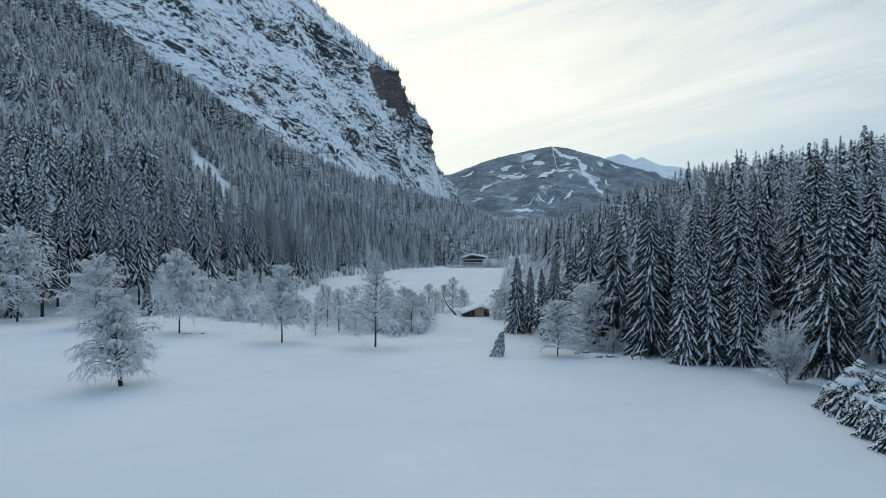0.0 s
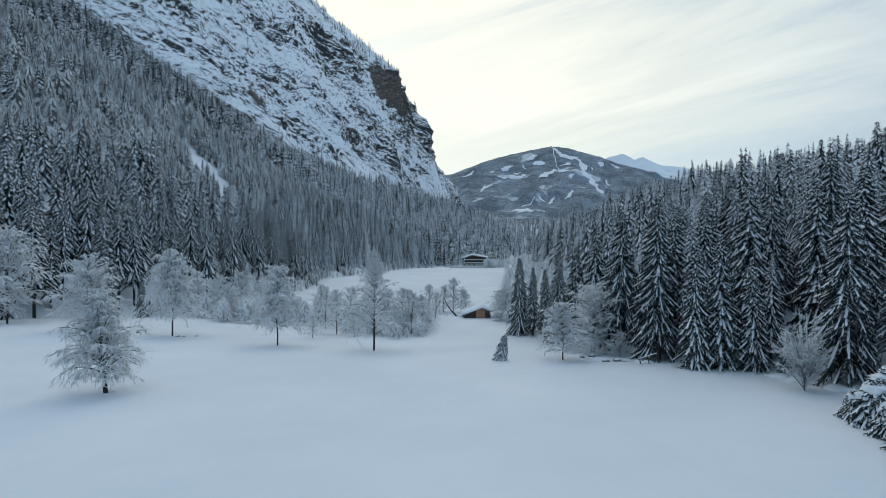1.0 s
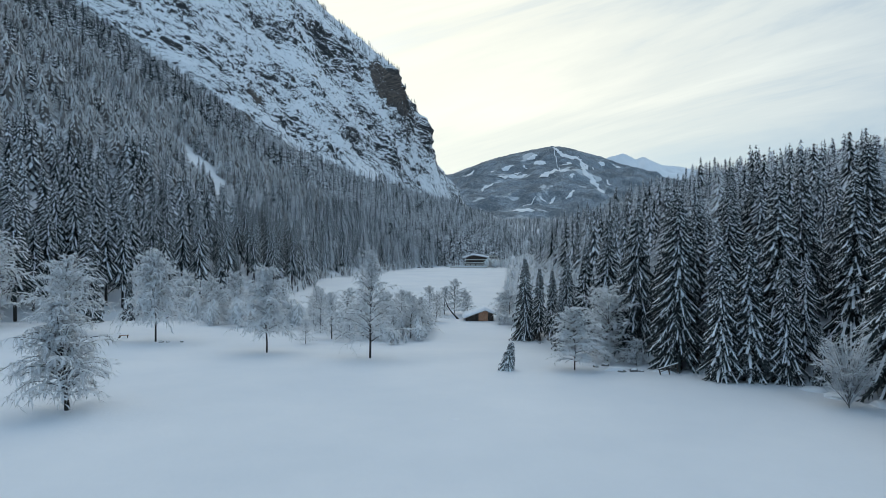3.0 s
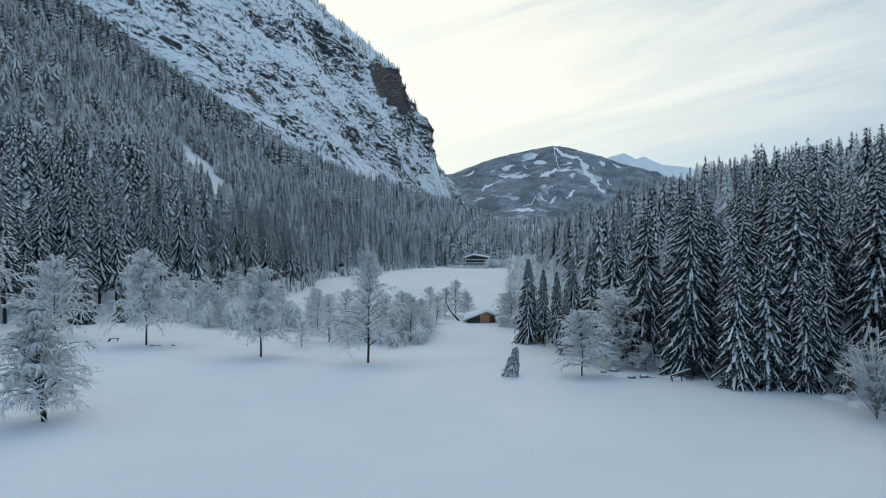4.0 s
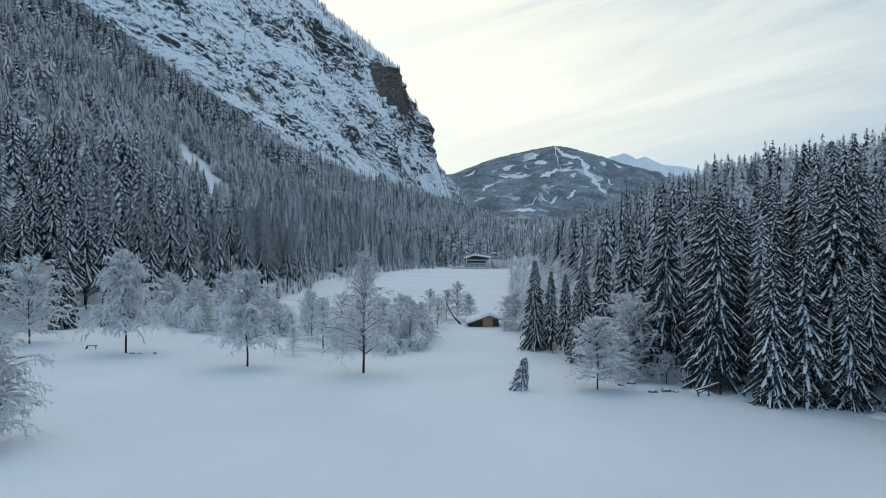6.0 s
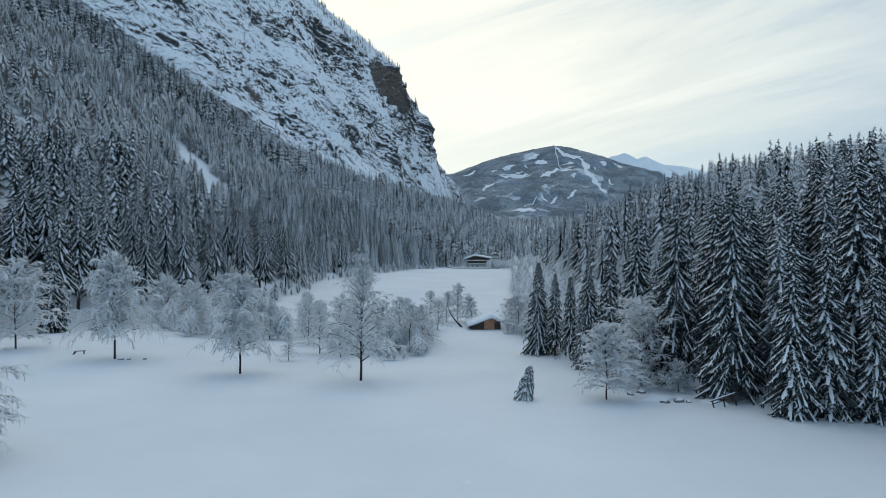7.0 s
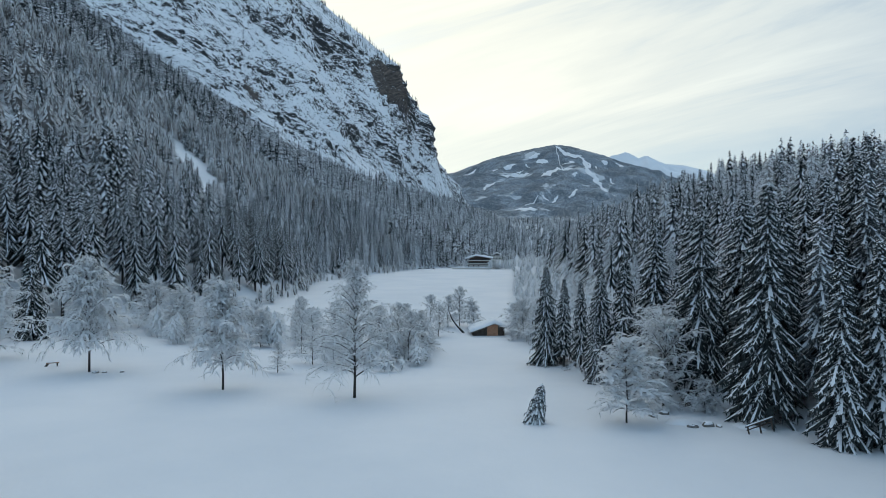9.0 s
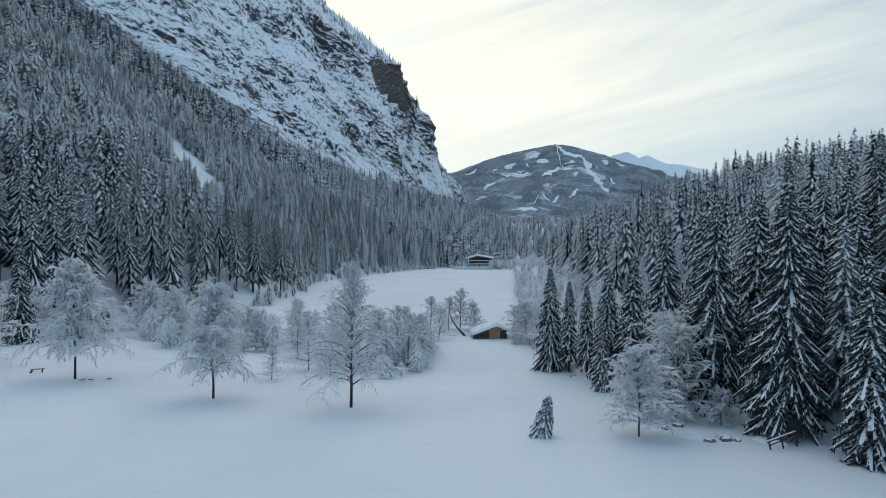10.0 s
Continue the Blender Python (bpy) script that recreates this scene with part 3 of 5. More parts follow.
def slope_places(n, s0, s1, tight=0.0):
    s = rng.uniform(s0, s1, n)
    b = rock_start(s)
    d = rng.uniform(2, 640, n)
    keep = (d < b - 4 + rng.normal(0, 10, n)) & (d > shore_bay(s) + 3)
    # the avalanche strip stays open
    ax, ay, bx, by = 262, 118, 332, 222
    k = np.clip(((s - ax) * (bx - ax) + (d - ay) * (by - ay)) / ((bx - ax) ** 2 + (by - ay) ** 2), 0, 1)
    keep &= np.hypot(s - ax - k * (bx - ax), d - ay - k * (by - ay)) > 16 + 7 * k
    # two chutes of snow below the far end of the wall
    keep &= ~((np.abs(s - 1290 - 0.25 * (d - 215)) < 15) & (d > 205)) & ~((np.abs(s - 1500) < 20) & (d > 185))
    s, d, b = s[keep], d[keep], b[keep]
    row = (d / b + 0.06) / 1.06 * (N_WOOD - 1)
    p = on_mountain(s, row)
    # no two trees on one spot
    cell, out = {}, []
    for i, q in enumerate(p):
        spacing = 9.2 if d[i] < 0.35 * b[i] else (8.8 if s[i] < 500 else 9.8)
        spacing = tight or spacing
        key = (int(q[0] // spacing), int(q[1] // spacing), spacing)
        if key not in cell:
            cell[key] = 1
            out.append(i)
    p = p[out]
    seen = (p[:, 0] / p[:, 1] > -0.86) & (p[:, 1] > 60)
    return p[seen]


slope = np.concatenate([slope_places(70000, -150, 1750), slope_places(9000, 500, 800, 8.6)])     # thicker on the steep spur behind the inn
dist = np.hypot(slope[:, 0], slope[:, 1])
near, midd, far = slope[dist < 430], slope[(dist >= 430) & (dist < 800)], slope[dist >= 800]
thin = far[rng.uniform(size=len(far)) < 0.95]
sunk = np.array((0, 0, -0.6))
lateral_d = (near[:, :2] - FOOT) @ ACROSS - shore_bay((near[:, :2] - FOOT) @ ALONG)
row_one = (lateral_d < 34) & (near[:, 1] < 430)
TREELINE, taken_cells = [], set()
for q in near[row_one]:        # the tallest trees stand well apart along the edge
    key = (int(q[0] // 10.5), int(q[1] // 10.5))
    if key not in taken_cells:
        taken_cells.add(key)
        TREELINE.append(q)
high = lateral_d > 120 + 40 * fbm(near[:, 0] / 60, near[:, 1] / 60, 5, 3)
feathery = rng.uniform(size=len(near)) < 0.7 + 0.9 * fbm(near[:, 0] / 70, near[:, 1] / 70, 77, 3)
soft_mid = rng.uniform(size=len(midd)) < 0.62 + 0.9 * fbm(midd[:, 0] / 80, midd[:, 1] / 80, 78, 3)
lat_mid = (midd[:, :2] - FOOT) @ ACROSS - shore_bay((midd[:, :2] - FOOT) @ ALONG)
edge_mid = lat_mid < 75 + 60 * fbm(midd[:, 0] / 50, midd[:, 1] / 50, 6, 3)
LARCHES = np.concatenate([near[high & feathery], midd[soft_mid & ~edge_mid]])
forest("slope_forest", "tall snow-laden spruces along the foot of the mountain", PALE, midd[edge_mid] + sunk, rng, 20, 36, MATS, (0.9, 1.3))
forest("slope_forest", "snow-laden spruce forest on the lower mountainside", LN, near[~row_one & ~high] + sunk, rng, 24, 38, MATS, (0.8, 1.2))
forest("slope_forest", "snow-laden spruce forest climbing the mountainside", L2, np.concatenate([near[high & ~feathery], midd[~soft_mid & ~edge_mid]]) + sunk, rng, 14, 31, MATS, (0.95, 1.5))
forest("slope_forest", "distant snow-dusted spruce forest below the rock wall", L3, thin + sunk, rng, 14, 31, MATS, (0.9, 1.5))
# stunted trees on ledges and along the crest
n = 420
s = rng.uniform(560, 1330, n)
row = N_WOOD + np.where(rng.uniform(size=n) < 0.75, 150 * rng.uniform(0, 1, n) ** 1.6, N_WALL + rng.uniform(-6, 26, n))
ledge = on_mountain(s, row)
s2 = rng.uniform(1090, 1318, 700)
crest_trees = on_mountain(s2, N_WOOD + N_WALL + rng.uniform(-2, 16, 700))
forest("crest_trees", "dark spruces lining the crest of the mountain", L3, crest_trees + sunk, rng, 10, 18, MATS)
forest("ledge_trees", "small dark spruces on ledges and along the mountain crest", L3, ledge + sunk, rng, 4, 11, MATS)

# the wooded hill on the east side and the valley beyond the lake
m = 26000
px, py = rng.uniform(20, 520, m), rng.uniform(40, 1500, m)
keep = (px > east_foot(py) + 3 + 20 * smooth(180, 200, py)) & (px < 0.8 * py + 25) & (px < east_foot(py) + 110 + 0.32 * py)
px, py = px[keep], py[keep]
cell, ok = {}, []
for i in range(len(px)):
    q = 6.6 if py[i] < 400 else 9.0
    key = (int(px[i] // q), int(py[i] // q), q)
    if key not in cell:
        cell[key] = 1
        ok.append(i)
px, py = px[ok], py[ok]
hill = np.stack([px, py, ground_height(px, py)], 1)

# ---- single spruces ----
def spruce(label, h, radius, seed, gap=0.62, per=8, fingers=8, bare=0.05, snow=0.72, group="spruces at the forest edge", needles=NEEDLES, thick=1.0, hang=0.0):
    e = thing("spruce", label, "spruce tree", group)
    t, n, s = spruce_arrays(h, radius, np.random.default_rng(seed), gap, per, fingers, bare, snow, thick, hang)
    mesh_part("trunk", mesh_from("trunk", *t, BARK, None, True), e)
    mesh_part("crown", mesh_from("crown", *n, needles), e, "dark green drooping spruce branches")
    tagged(mesh_part("snow_cover", mesh_from("snow_cover", *s, POWDER, None, True), e, "fresh snow lying on the branches"), kind="stuff")
    return e


INNER = "snow-laden spruce standing among others on the hillside"
ROW = "dark spruce with snow-lined boughs in the mountain's first tree row"
TALL = "tall dark spruce with drooping snow-laden branches"
EDGE = [  # x, y, height, variant
    (21.7, 178, 23, 1), (24.9, 174, 20, 3), (27.2, 168, 18.5, 3), (26.3, 152, 13, 0), (29.5, 161, 21, 1), (33, 158, 22, 0),
    (36, 150, 27, 1), (38.3, 135, 28.5, 2), (41.2, 121, 32, 2), (43.9, 110.5, 22.5, 0), (48.6, 110.5, 24, 0), (53.2, 108.5, 20, 0),
    (57, 118, 30, 1), (64, 123, 25, 2), (61.5, 97, 29, 2), (99, 225, 28, 1), (109, 200, 29, 1), (56.5, 105, 9, 0), (69, 105, 30, 1), (46.5, 128, 27, 1), (72, 118, 29, 2), (50.5, 123, 26, 1), (55, 131, 26, 1), (61, 134, 27, 2), (47, 141, 27, 1), (66, 112, 28, 1), (78, 110, 26, 1), (44, 152, 26, 1),
]
BASE_H = (22.0, 24.0, 31.0, 19.0, 24.0, 27.0, 20.0, 26.0, 28.0, 21.0)
models = [spruce(TALL, 22.0, 3.9, 11, 0.62, 9, 9, 0.02, 0.95, thick=1.0, hang=0.1), spruce(TALL, 24.0, 4.4, 12, 0.66, 9, 9, 0.08, 0.95, thick=1.0, hang=0.1),
          spruce(TALL, 31.0, 6.0, 13, 0.68, 11, 11, 0.13, 0.85, thick=0.85, hang=0.12), spruce("slender spruce with short snow-dusted branches", 19.0, 2.5, 14, 0.62, 8, 5, 0.2, 0.85),
          spruce(INNER, 24.0, 4.4, 15, 0.8, 8, 6, 0.18, 0.95, needles=FROSTED, thick=1.3, hang=0.05), spruce(INNER, 27.0, 5.0, 16, 0.85, 9, 6, 0.14, 0.95, thick=1.3, hang=0.08), spruce("slender pale rimed larch among dark spruces", 20.0, 3.3, 17, 0.85, 7, 6, 0.2, 0.8, needles=RIME_HAZE, thick=1.1, hang=0.05),
          spruce(ROW, 26.0, 4.5, 18, 0.9, 8, 5, 0.22, 0.85, thick=1.25, hang=0.15), spruce(ROW, 28.0, 5.0, 19, 0.95, 9, 5, 0.3, 0.85, thick=1.25, hang=0.15), spruce(ROW, 21.0, 3.4, 20, 0.8, 7, 5, 0.1, 0.9, thick=1.2, hang=0.12)]
rngs = np.random.default_rng(99)
used = set()


def plant(k, x, y, z, h, turn):
    sc = h / BASE_H[k]
    m = pose(x, y, z - 0.3, rngs.uniform(-1.5, 1.5), rngs.uniform(-1.5, 1.5), turn) @ Matrix.Diagonal((sc, sc, sc, 1))
    if k in used:
        ob = copy_thing(models[k], m)
        ob.matrix_basis = m
        return ob
    used.add(k)
    models[k].matrix_basis = m
    return models[k]


for x, y, h, k in EDGE:
    ob = plant(k, x, y, float(ground_height(x, y)), h, rngs.uniform(0, 360))

# behind them: more single spruces up the hill, then the joined wood
taken = np.array([(x, y) for x, y, _, _ in EDGE])
free = np.array([np.min(np.hypot(taken[:, 0] - q[0], taken[:, 1] - q[1])) > 3.6 for q in hill])
hill = hill[free]
run = hill[:, 0] - east_foot(hill[:, 1])
front = (hill[:, 1] > 66) & (((hill[:, 1] < 215) & (run < 40)) | (np.hypot(hill[:, 0], hill[:, 1]) < 150))
pick = hill[front]
for q in pick:
    k = int(rngs.choice([4, 4, 4, 5, 5, 6]))
    if q[1] > 160 and q[0] - east_foot(q[1]) < 60:       # a paler, lower wood of larches above the lake, partly standing in for mist
        plant(6, q[0], q[1], q[2], rngs.uniform(9, 17), rngs.uniform(0, 360))
        continue
    plant(k, q[0], q[1], q[2], (rngs.uniform(*((17, 25) if q[1] < 125 else (17, 25.5))) if k != 6 else rngs.uniform(14, 21)) * (1.0 if q[1] < 150 else 1.1), rngs.uniform(0, 360))
for q in TREELINE:     # the first rows at the foot of the mountain
    k = int(rngs.choice([7, 8, 8, 7, 9]))
    plant(k, q[0], q[1], q[2], rngs.uniform(31, 41) if k != 9 else rngs.uniform(20, 32), rngs.uniform(0, 360))
plant(0, -108, 199, float(ground_height(-108, 199)), 27, 30)
plant(0, -104, 214, float(ground_height(-104, 214)), 15, 130)
rest = hill[~front & (hill[:, 1] > 66)]
dd = np.hypot(rest[:, 0], rest[:, 1])
deep = rest[:, 0] - east_foot(rest[:, 1])
forest("hill_forest", "snow-laden spruce forest on the hill beside the meadow", L1, rest[(dd < 420) & (deep < 120) & (rest[:, 1] < 170)] + sunk, rng, 21, 31, MATS)
# rimed wood whose pale colours also imitate the mist over the shore
forest("hill_forest", "pale rimed spruce wood above the lake shore, lightened for mist", PALE, rest[(dd < 420) & (deep < 120) & (rest[:, 1] >= 170)] + sunk, rng, 19, 31, MATS, (0.9, 1.3))
forest("hill_forest", "snow-laden spruce forest deeper on the hill", L2, rest[(dd < 420) & (deep >= 120)] + sunk, rng, 21, 31, MATS)
forest("hill_forest", "snow-laden spruce forest farther along the valley hill", L2, rest[(dd >= 420) & (dd < 720)] + sunk, rng, 18, 28, MATS)
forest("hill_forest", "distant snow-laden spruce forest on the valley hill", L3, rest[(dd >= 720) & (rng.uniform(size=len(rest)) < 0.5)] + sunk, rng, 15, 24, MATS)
m = 1900
vy = 790 + 1600 * rng.uniform(0, 1, m) ** 0.7
vx = 0.16 * (vy - 790) - 20 + 520 * rng.uniform(0, 1, m) ** 1.3
keep = vx < 0.5 * vy
vx, vy = vx[keep], vy[keep]
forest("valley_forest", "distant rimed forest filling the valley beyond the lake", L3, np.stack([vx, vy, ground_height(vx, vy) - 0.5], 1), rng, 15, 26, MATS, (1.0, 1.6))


# ---- rimed broad-leaved trees ----
def rimed_tree(name, label, h, spread, seed, limbs=24, weep=0.8, first=0.16, twig=0.04, subs=6, twigs=5, lift=0.9, group="rimed trees on the meadow", category="tree", stem=None, form=(0.6, 0.95, 1.0, 0.75, 0.3), vase=False, limb=1.0):
    g = np.random.default_rng(seed)
    e = thing(name, label, category, group)
    wood, frost, bases, ends, rv, rf = [], [], [], [], [], []
    n = 7
    bend = g.uniform(-0.03, 0.03, (n, 2)) * h
    bend[0] = 0
    tr = np.array([(bend[i][0] * i / n, bend[i][1] * i / n, -0.6 + ((0.5 if vase else 0.93) * h + 0.6) * i / (n - 1)) for i in range(n)])
    r0 = stem or 0.009 * h + 0.04
    wood.append(tube(tr, [r0 * (1 - 0.86 * i / (n - 1)) for i in range(n)], 7))

    def sprout(origin, az, el, length, droop, pts, r, sides):
        p, out = np.array(origin, float), [np.array(origin, float)]
        step = length / pts
        for i in range(pts):
            p = p + step * np.array((math.cos(az) * math.cos(el), math.sin(az) * math.cos(el), math.sin(el)))
            out.append(p)
            el = max(el - droop / pts * (0.6 + 0.8 * i / pts), -1.45)
            az = az + g.uniform(-0.12, 0.12)
        return out, tube(out, [r * (1 - 0.75 * i / pts) for i in range(pts + 1)], sides)

    def spikes(root, az, length):
        n_s = len(root)
        el = g.uniform(-0.8, 0.7, n_s) - 0.45 * weep
        az = az + g.uniform(-1.7, 1.7, n_s)
        ln = length * g.uniform(0.06, 0.18, n_s) + 0.3
        d = np.stack([np.cos(az) * np.cos(el), np.sin(az) * np.cos(el), np.sin(el)], 1) * ln[:, None]
        bases.append(root)
        ends.append(root + d)

    for i in range(limbs):
        k = first + (0.98 - first) * ((i + g.uniform(0, 0.8)) / limbs) ** 0.85
        z = k * 0.93 * h
        at = np.array([np.interp(z, tr[:, 2], tr[:, c]) for c in range(3)])
        az = i * 2.4 + g.uniform(-0.6, 0.6)
        length = spread * np.interp(k, (0, 0.3, 0.55, 0.8, 1.0), form) * g.uniform(0.55, 1.15)
        rise_a, run_l, bow = lift * (0.3 + 0.95 * k) * g.uniform(0.75, 1.25), length * 1.12, weep * g.uniform(0.8, 1.5) * (1 - 0.35 * k)
        if vase:        # several stems fanning out from low on the trunk
            w = (i + g.uniform(0, 1)) / limbs
            at = np.array([np.interp((first + 0.2 * g.uniform(0, 1)) * h, tr[:, 2], tr[:, c]) for c in range(3)])
            rise_a, run_l, bow = 1.45 - 0.8 * w, h * (0.82 - 0.28 * w) * g.uniform(0.6, 1.1), weep * (0.75 + 1.2 * w) * g.uniform(0.85, 1.3)
            length = 0.62 * run_l
        line, geo_w = sprout(at, az, rise_a, run_l, bow, 6, (0.02 * length / 4 + 0.036) * limb, 4)
        wood.append(geo_w)
        # snow along the upper side of the limb, uneven, in lumps
        ridge_strip(rv, rf, [p + np.array((0, 0, 0.04 + 1.4 * twig)) for p in line], np.array((-math.sin(az), math.cos(az), 0)), [3.4 * twig * q for q in g.choice((0.2, 0.6, 1.0, 1.4), 6)] + [1.8 * twig], 0.75)
        for j in range(subs):
            u = 0.15 + 0.85 * (j + g.uniform(0, 0.95)) / subs
            o = np.array([np.interp(u * 6, range(7), [q[c] for q in line]) for c in range(3)])
            az2 = az + (1 if j % 2 else -1) * g.uniform(0.2, 1.5)
            l2, geo_s = sprout(o, az2, g.uniform(-0.1, 0.8) - 0.2 * weep, (length * g.uniform(0.2, 0.44) + 0.35) * (1.1 - 0.35 * u), weep * g.uniform(0.6, 1.9), 3, 0.5 * twig, 3)
            wood.append(geo_s)
            ridge_strip(rv, rf, [q + np.array((0, 0, 0.02 + 1.0 * twig)) for q in l2], np.array((-math.sin(az2), math.cos(az2), 0)), [3.2 * twig * q for q in g.choice((0.3, 0.7, 1.1, 1.4), 3)] + [1.2 * twig], 0.75)
            w = np.sort(g.uniform(0.1, 1.0, twigs))
            root = np.stack([np.interp(w * 3, range(4), [c2[c] for c2 in l2]) for c in range(3)], 1)
            spikes(root, az2, length)
    frost.append((np.array(rv), np.array(rf)))
    base, tips = np.concatenate(bases), np.concatenate(ends)
    axis = tips - base
    axis /= np.linalg.norm(axis, axis=1, keepdims=True) + 1e-9
    a = np.cross(axis, (0.3, 0.2, 0.93))
    a /= np.linalg.norm(a, axis=1, keepdims=True) + 1e-9
    b = np.cross(axis, a)
    thick = (twig * g.uniform(0.6, 1.15, len(base)))[:, None]
    v = np.stack([base + thick * a, base + thick * (-0.5 * a + 0.87 * b), base + thick * (-0.5 * a - 0.87 * b), tips], 1).reshape(-1, 3)
    f = np.array(((0, 1, 3), (1, 2, 3), (2, 0, 3)))[None] + 4 * np.arange(len(base))[:, None, None]
    frost.append((v, f.reshape(-1, 3)))
    mesh_part("trunk", mesh_from("trunk", *joined(wood), BARK, None, True), e, "dark trunk and limbs")
    tagged(mesh_part("crown", mesh_from("crown", *joined(frost), FROST), e, "drooping twigs thick with white hoar frost"), kind="stuff")
    return e


def set_at(ob, x, y, size=1.0, turn=0.0, wide=1.0):
    ob.matrix_basis = pose(x, y, float(ground_height(x, y)), 0, 0, turn) @ Matrix.Diagonal((size * wide, size * wide, size, 1))
    return ob


set_at(rimed_tree("weeping_tree", "dense weeping tree thick with frost alone in snow", 14.6, 5.9, 1, 110, 1.75, 0.12, 0.036, 12, 5, 1.3, stem=0.32, form=(1.1, 1.0, 0.74, 0.46, 0.2), limb=1.7), -48.3, 91.3, wide=1.12).rotation_euler = (0, radians(-5), 0)
set_at(rimed_tree("birch", "broad drooping birch coated white with hoar frost", 20.6, 8.0, 2, 110, 1.9, 0.2, 0.056, 11, 3, 1.15, form=(1.0, 1.0, 0.92, 0.66, 0.3)), -66.2, 153)
set_at(rimed_tree("birch", "round drooping birch white with frost, dark trunk", 18.0, 6.6, 3, 98, 1.85, 0.2, 0.052, 11, 3, 1.15, form=(1.05, 1.0, 0.88, 0.6, 0.3)), -37.3, 141)
set_at(rimed_tree("ash_tree", "open upright tree with dark limbs and frosted twigs", 23.0, 7.4, 4, 84, 1.25, 0.14, 0.04, 10, 3, 1.15, form=(1.1, 1.0, 0.78, 0.45, 0.18), limb=1.35), -15.4, 138.5)
BROAD = set_at(rimed_tree("birch", "spreading frosted birch at the meadow edge", 18.0, 8.0, 5, 74, 1.4, 0.1, 0.06, 10, 3, 1.0, form=(0.9, 1.0, 0.95, 0.75, 0.35)), -91.5, 161)
SMALL = set_at(rimed_tree("young_tree", "small bushy tree white with hoar frost", 12.0, 5.2, 6, 50, 1.35, 0.06, 0.068, 8, 3, 0.95, form=(0.95, 1.0, 0.92, 0.65, 0.3)), -71.5, 206)
THIN = set_at(rimed_tree("young_birch", "thin pale frosted young birch", 12.5, 4.6, 7, 44, 1.1, 0.06, 0.046, 7, 3, 1.1, form=(1.15, 1.1, 0.95, 0.6, 0.3)), -29.6, 173)
for ob, x, y, size, turn in ((BROAD, -123, 176, 1.45, 80), (SMALL, -56, 214, 0.9, 200), (SMALL, -49, 200, 0.8, 80), (SMALL, -103, 250, 1.4, 40), (SMALL, -93, 236, 1.3, 140), (SMALL, -80, 222, 1.2, 250), (SMALL, -66, 226, 1.05, 300),
                             (SMALL, -86, 262, 1.3, 10), (SMALL, -118, 215, 1.3, 100), (THIN, -9.6, 184, 1.05, 60), (THIN, -12.2, 191, 1.05, 160), (THIN, -16.5, 186, 0.95, 220), (THIN, -6.5, 193, 0.9, 20),
                             (THIN, -22, 180, 0.9, 300), (THIN, -14, 177, 0.7, 250), (THIN, -19, 196, 1.1, 40), (THIN, -26, 190, 0.8, 110), (THIN, -5, 202, 0.6, 75), (THIN, -12, 206, 0.95, 15), (THIN, -24, 168, 0.55, 330), (THIN, -31, 204, 1.05, 145), (SMALL, -8, 214, 0.8, 200), (THIN, -36, 190, 0.95, 100), (THIN, -42, 212, 1.0, 210), (THIN, -33.3, 159, 0.48, 30), (THIN, 0, 250, 1.0, 90), (THIN, 4, 252, 1.1, 140), (THIN, -6, 246, 1.0, 10),
                             (SMALL, 9, 246, 0.8, 60), (THIN, -3, 226, 0.8, 190), (SMALL, 23, 226, 1.0, 120), (SMALL, 25, 212, 1.1, 200), (SMALL, 22, 238, 0.9, 330), (SMALL, 20.5, 221, 0.32, 90), (SMALL, 18.6, 219.5, 0.28, 10), (SMALL, 22.5, 217.5, 0.35, 200), (SMALL, 30, 128.5, 0.4, 45), (SMALL, 35.5, 127, 0.45, 120)):
    copy_thing(ob, pose(x, y, float(ground_height(x, y)), rngs.uniform(-6, 6), rngs.uniform(-6, 6), turn) @ Matrix.Diagonal((size, size * rngs.uniform(0.9, 1.15), size * rngs.uniform(0.85, 1.1), 1)))
set_at(rimed_tree("young_tree", "flat-topped young tree under thick snow", 11.2, 4.9, 8, 54, 1.1, 0.12, 0.062, 9, 3, 0.8, form=(0.95, 1.0, 0.85, 0.6, 0.25)), 22.9, 121.5)
arch = set_at(rimed_tree("hazel", "arching frosted hazel below dark spruces", 13.0, 6.4, 9, 50, 1.2, 0.12, 0.06, 9, 3, 1.0, form=(0.8, 1.0, 1.0, 0.8, 0.4)), 33.5, 140)
copy_thing(arch, pose(31.5, 132, float(ground_height(31.5, 132)), 0, 0, 130) @ Matrix.Diagonal((0.98,) * 3 + (1,)))
set_at(rimed_tree("willow", "upright many-stemmed willow bristling with frost", 13.0, 4.5, 31, 52, 0.25, 0.0, 0.055, 8, 6, 1.0, vase=True), 52.5, 93, wide=0.66)
set_at(spruce("bent little spruce wrapped in clumps of snow", 5.3, 2.0, 21, 0.34, 9, 6, 0.0, 1.2, "small spruces on the meadow", FROSTED, 1.2, 0.5), 10.9, 121.8).rotation_euler = (radians(4), radians(11), 0.6)
low = set_at(spruce("wide low spruce bowed under pillows of snow", 6.0, 4.6, 22, 0.36, 15, 9, 0.0, 1.0, "snow-laden shrubs at the meadow's edge", thick=1.15, hang=0.45), 49.6, 74.5)
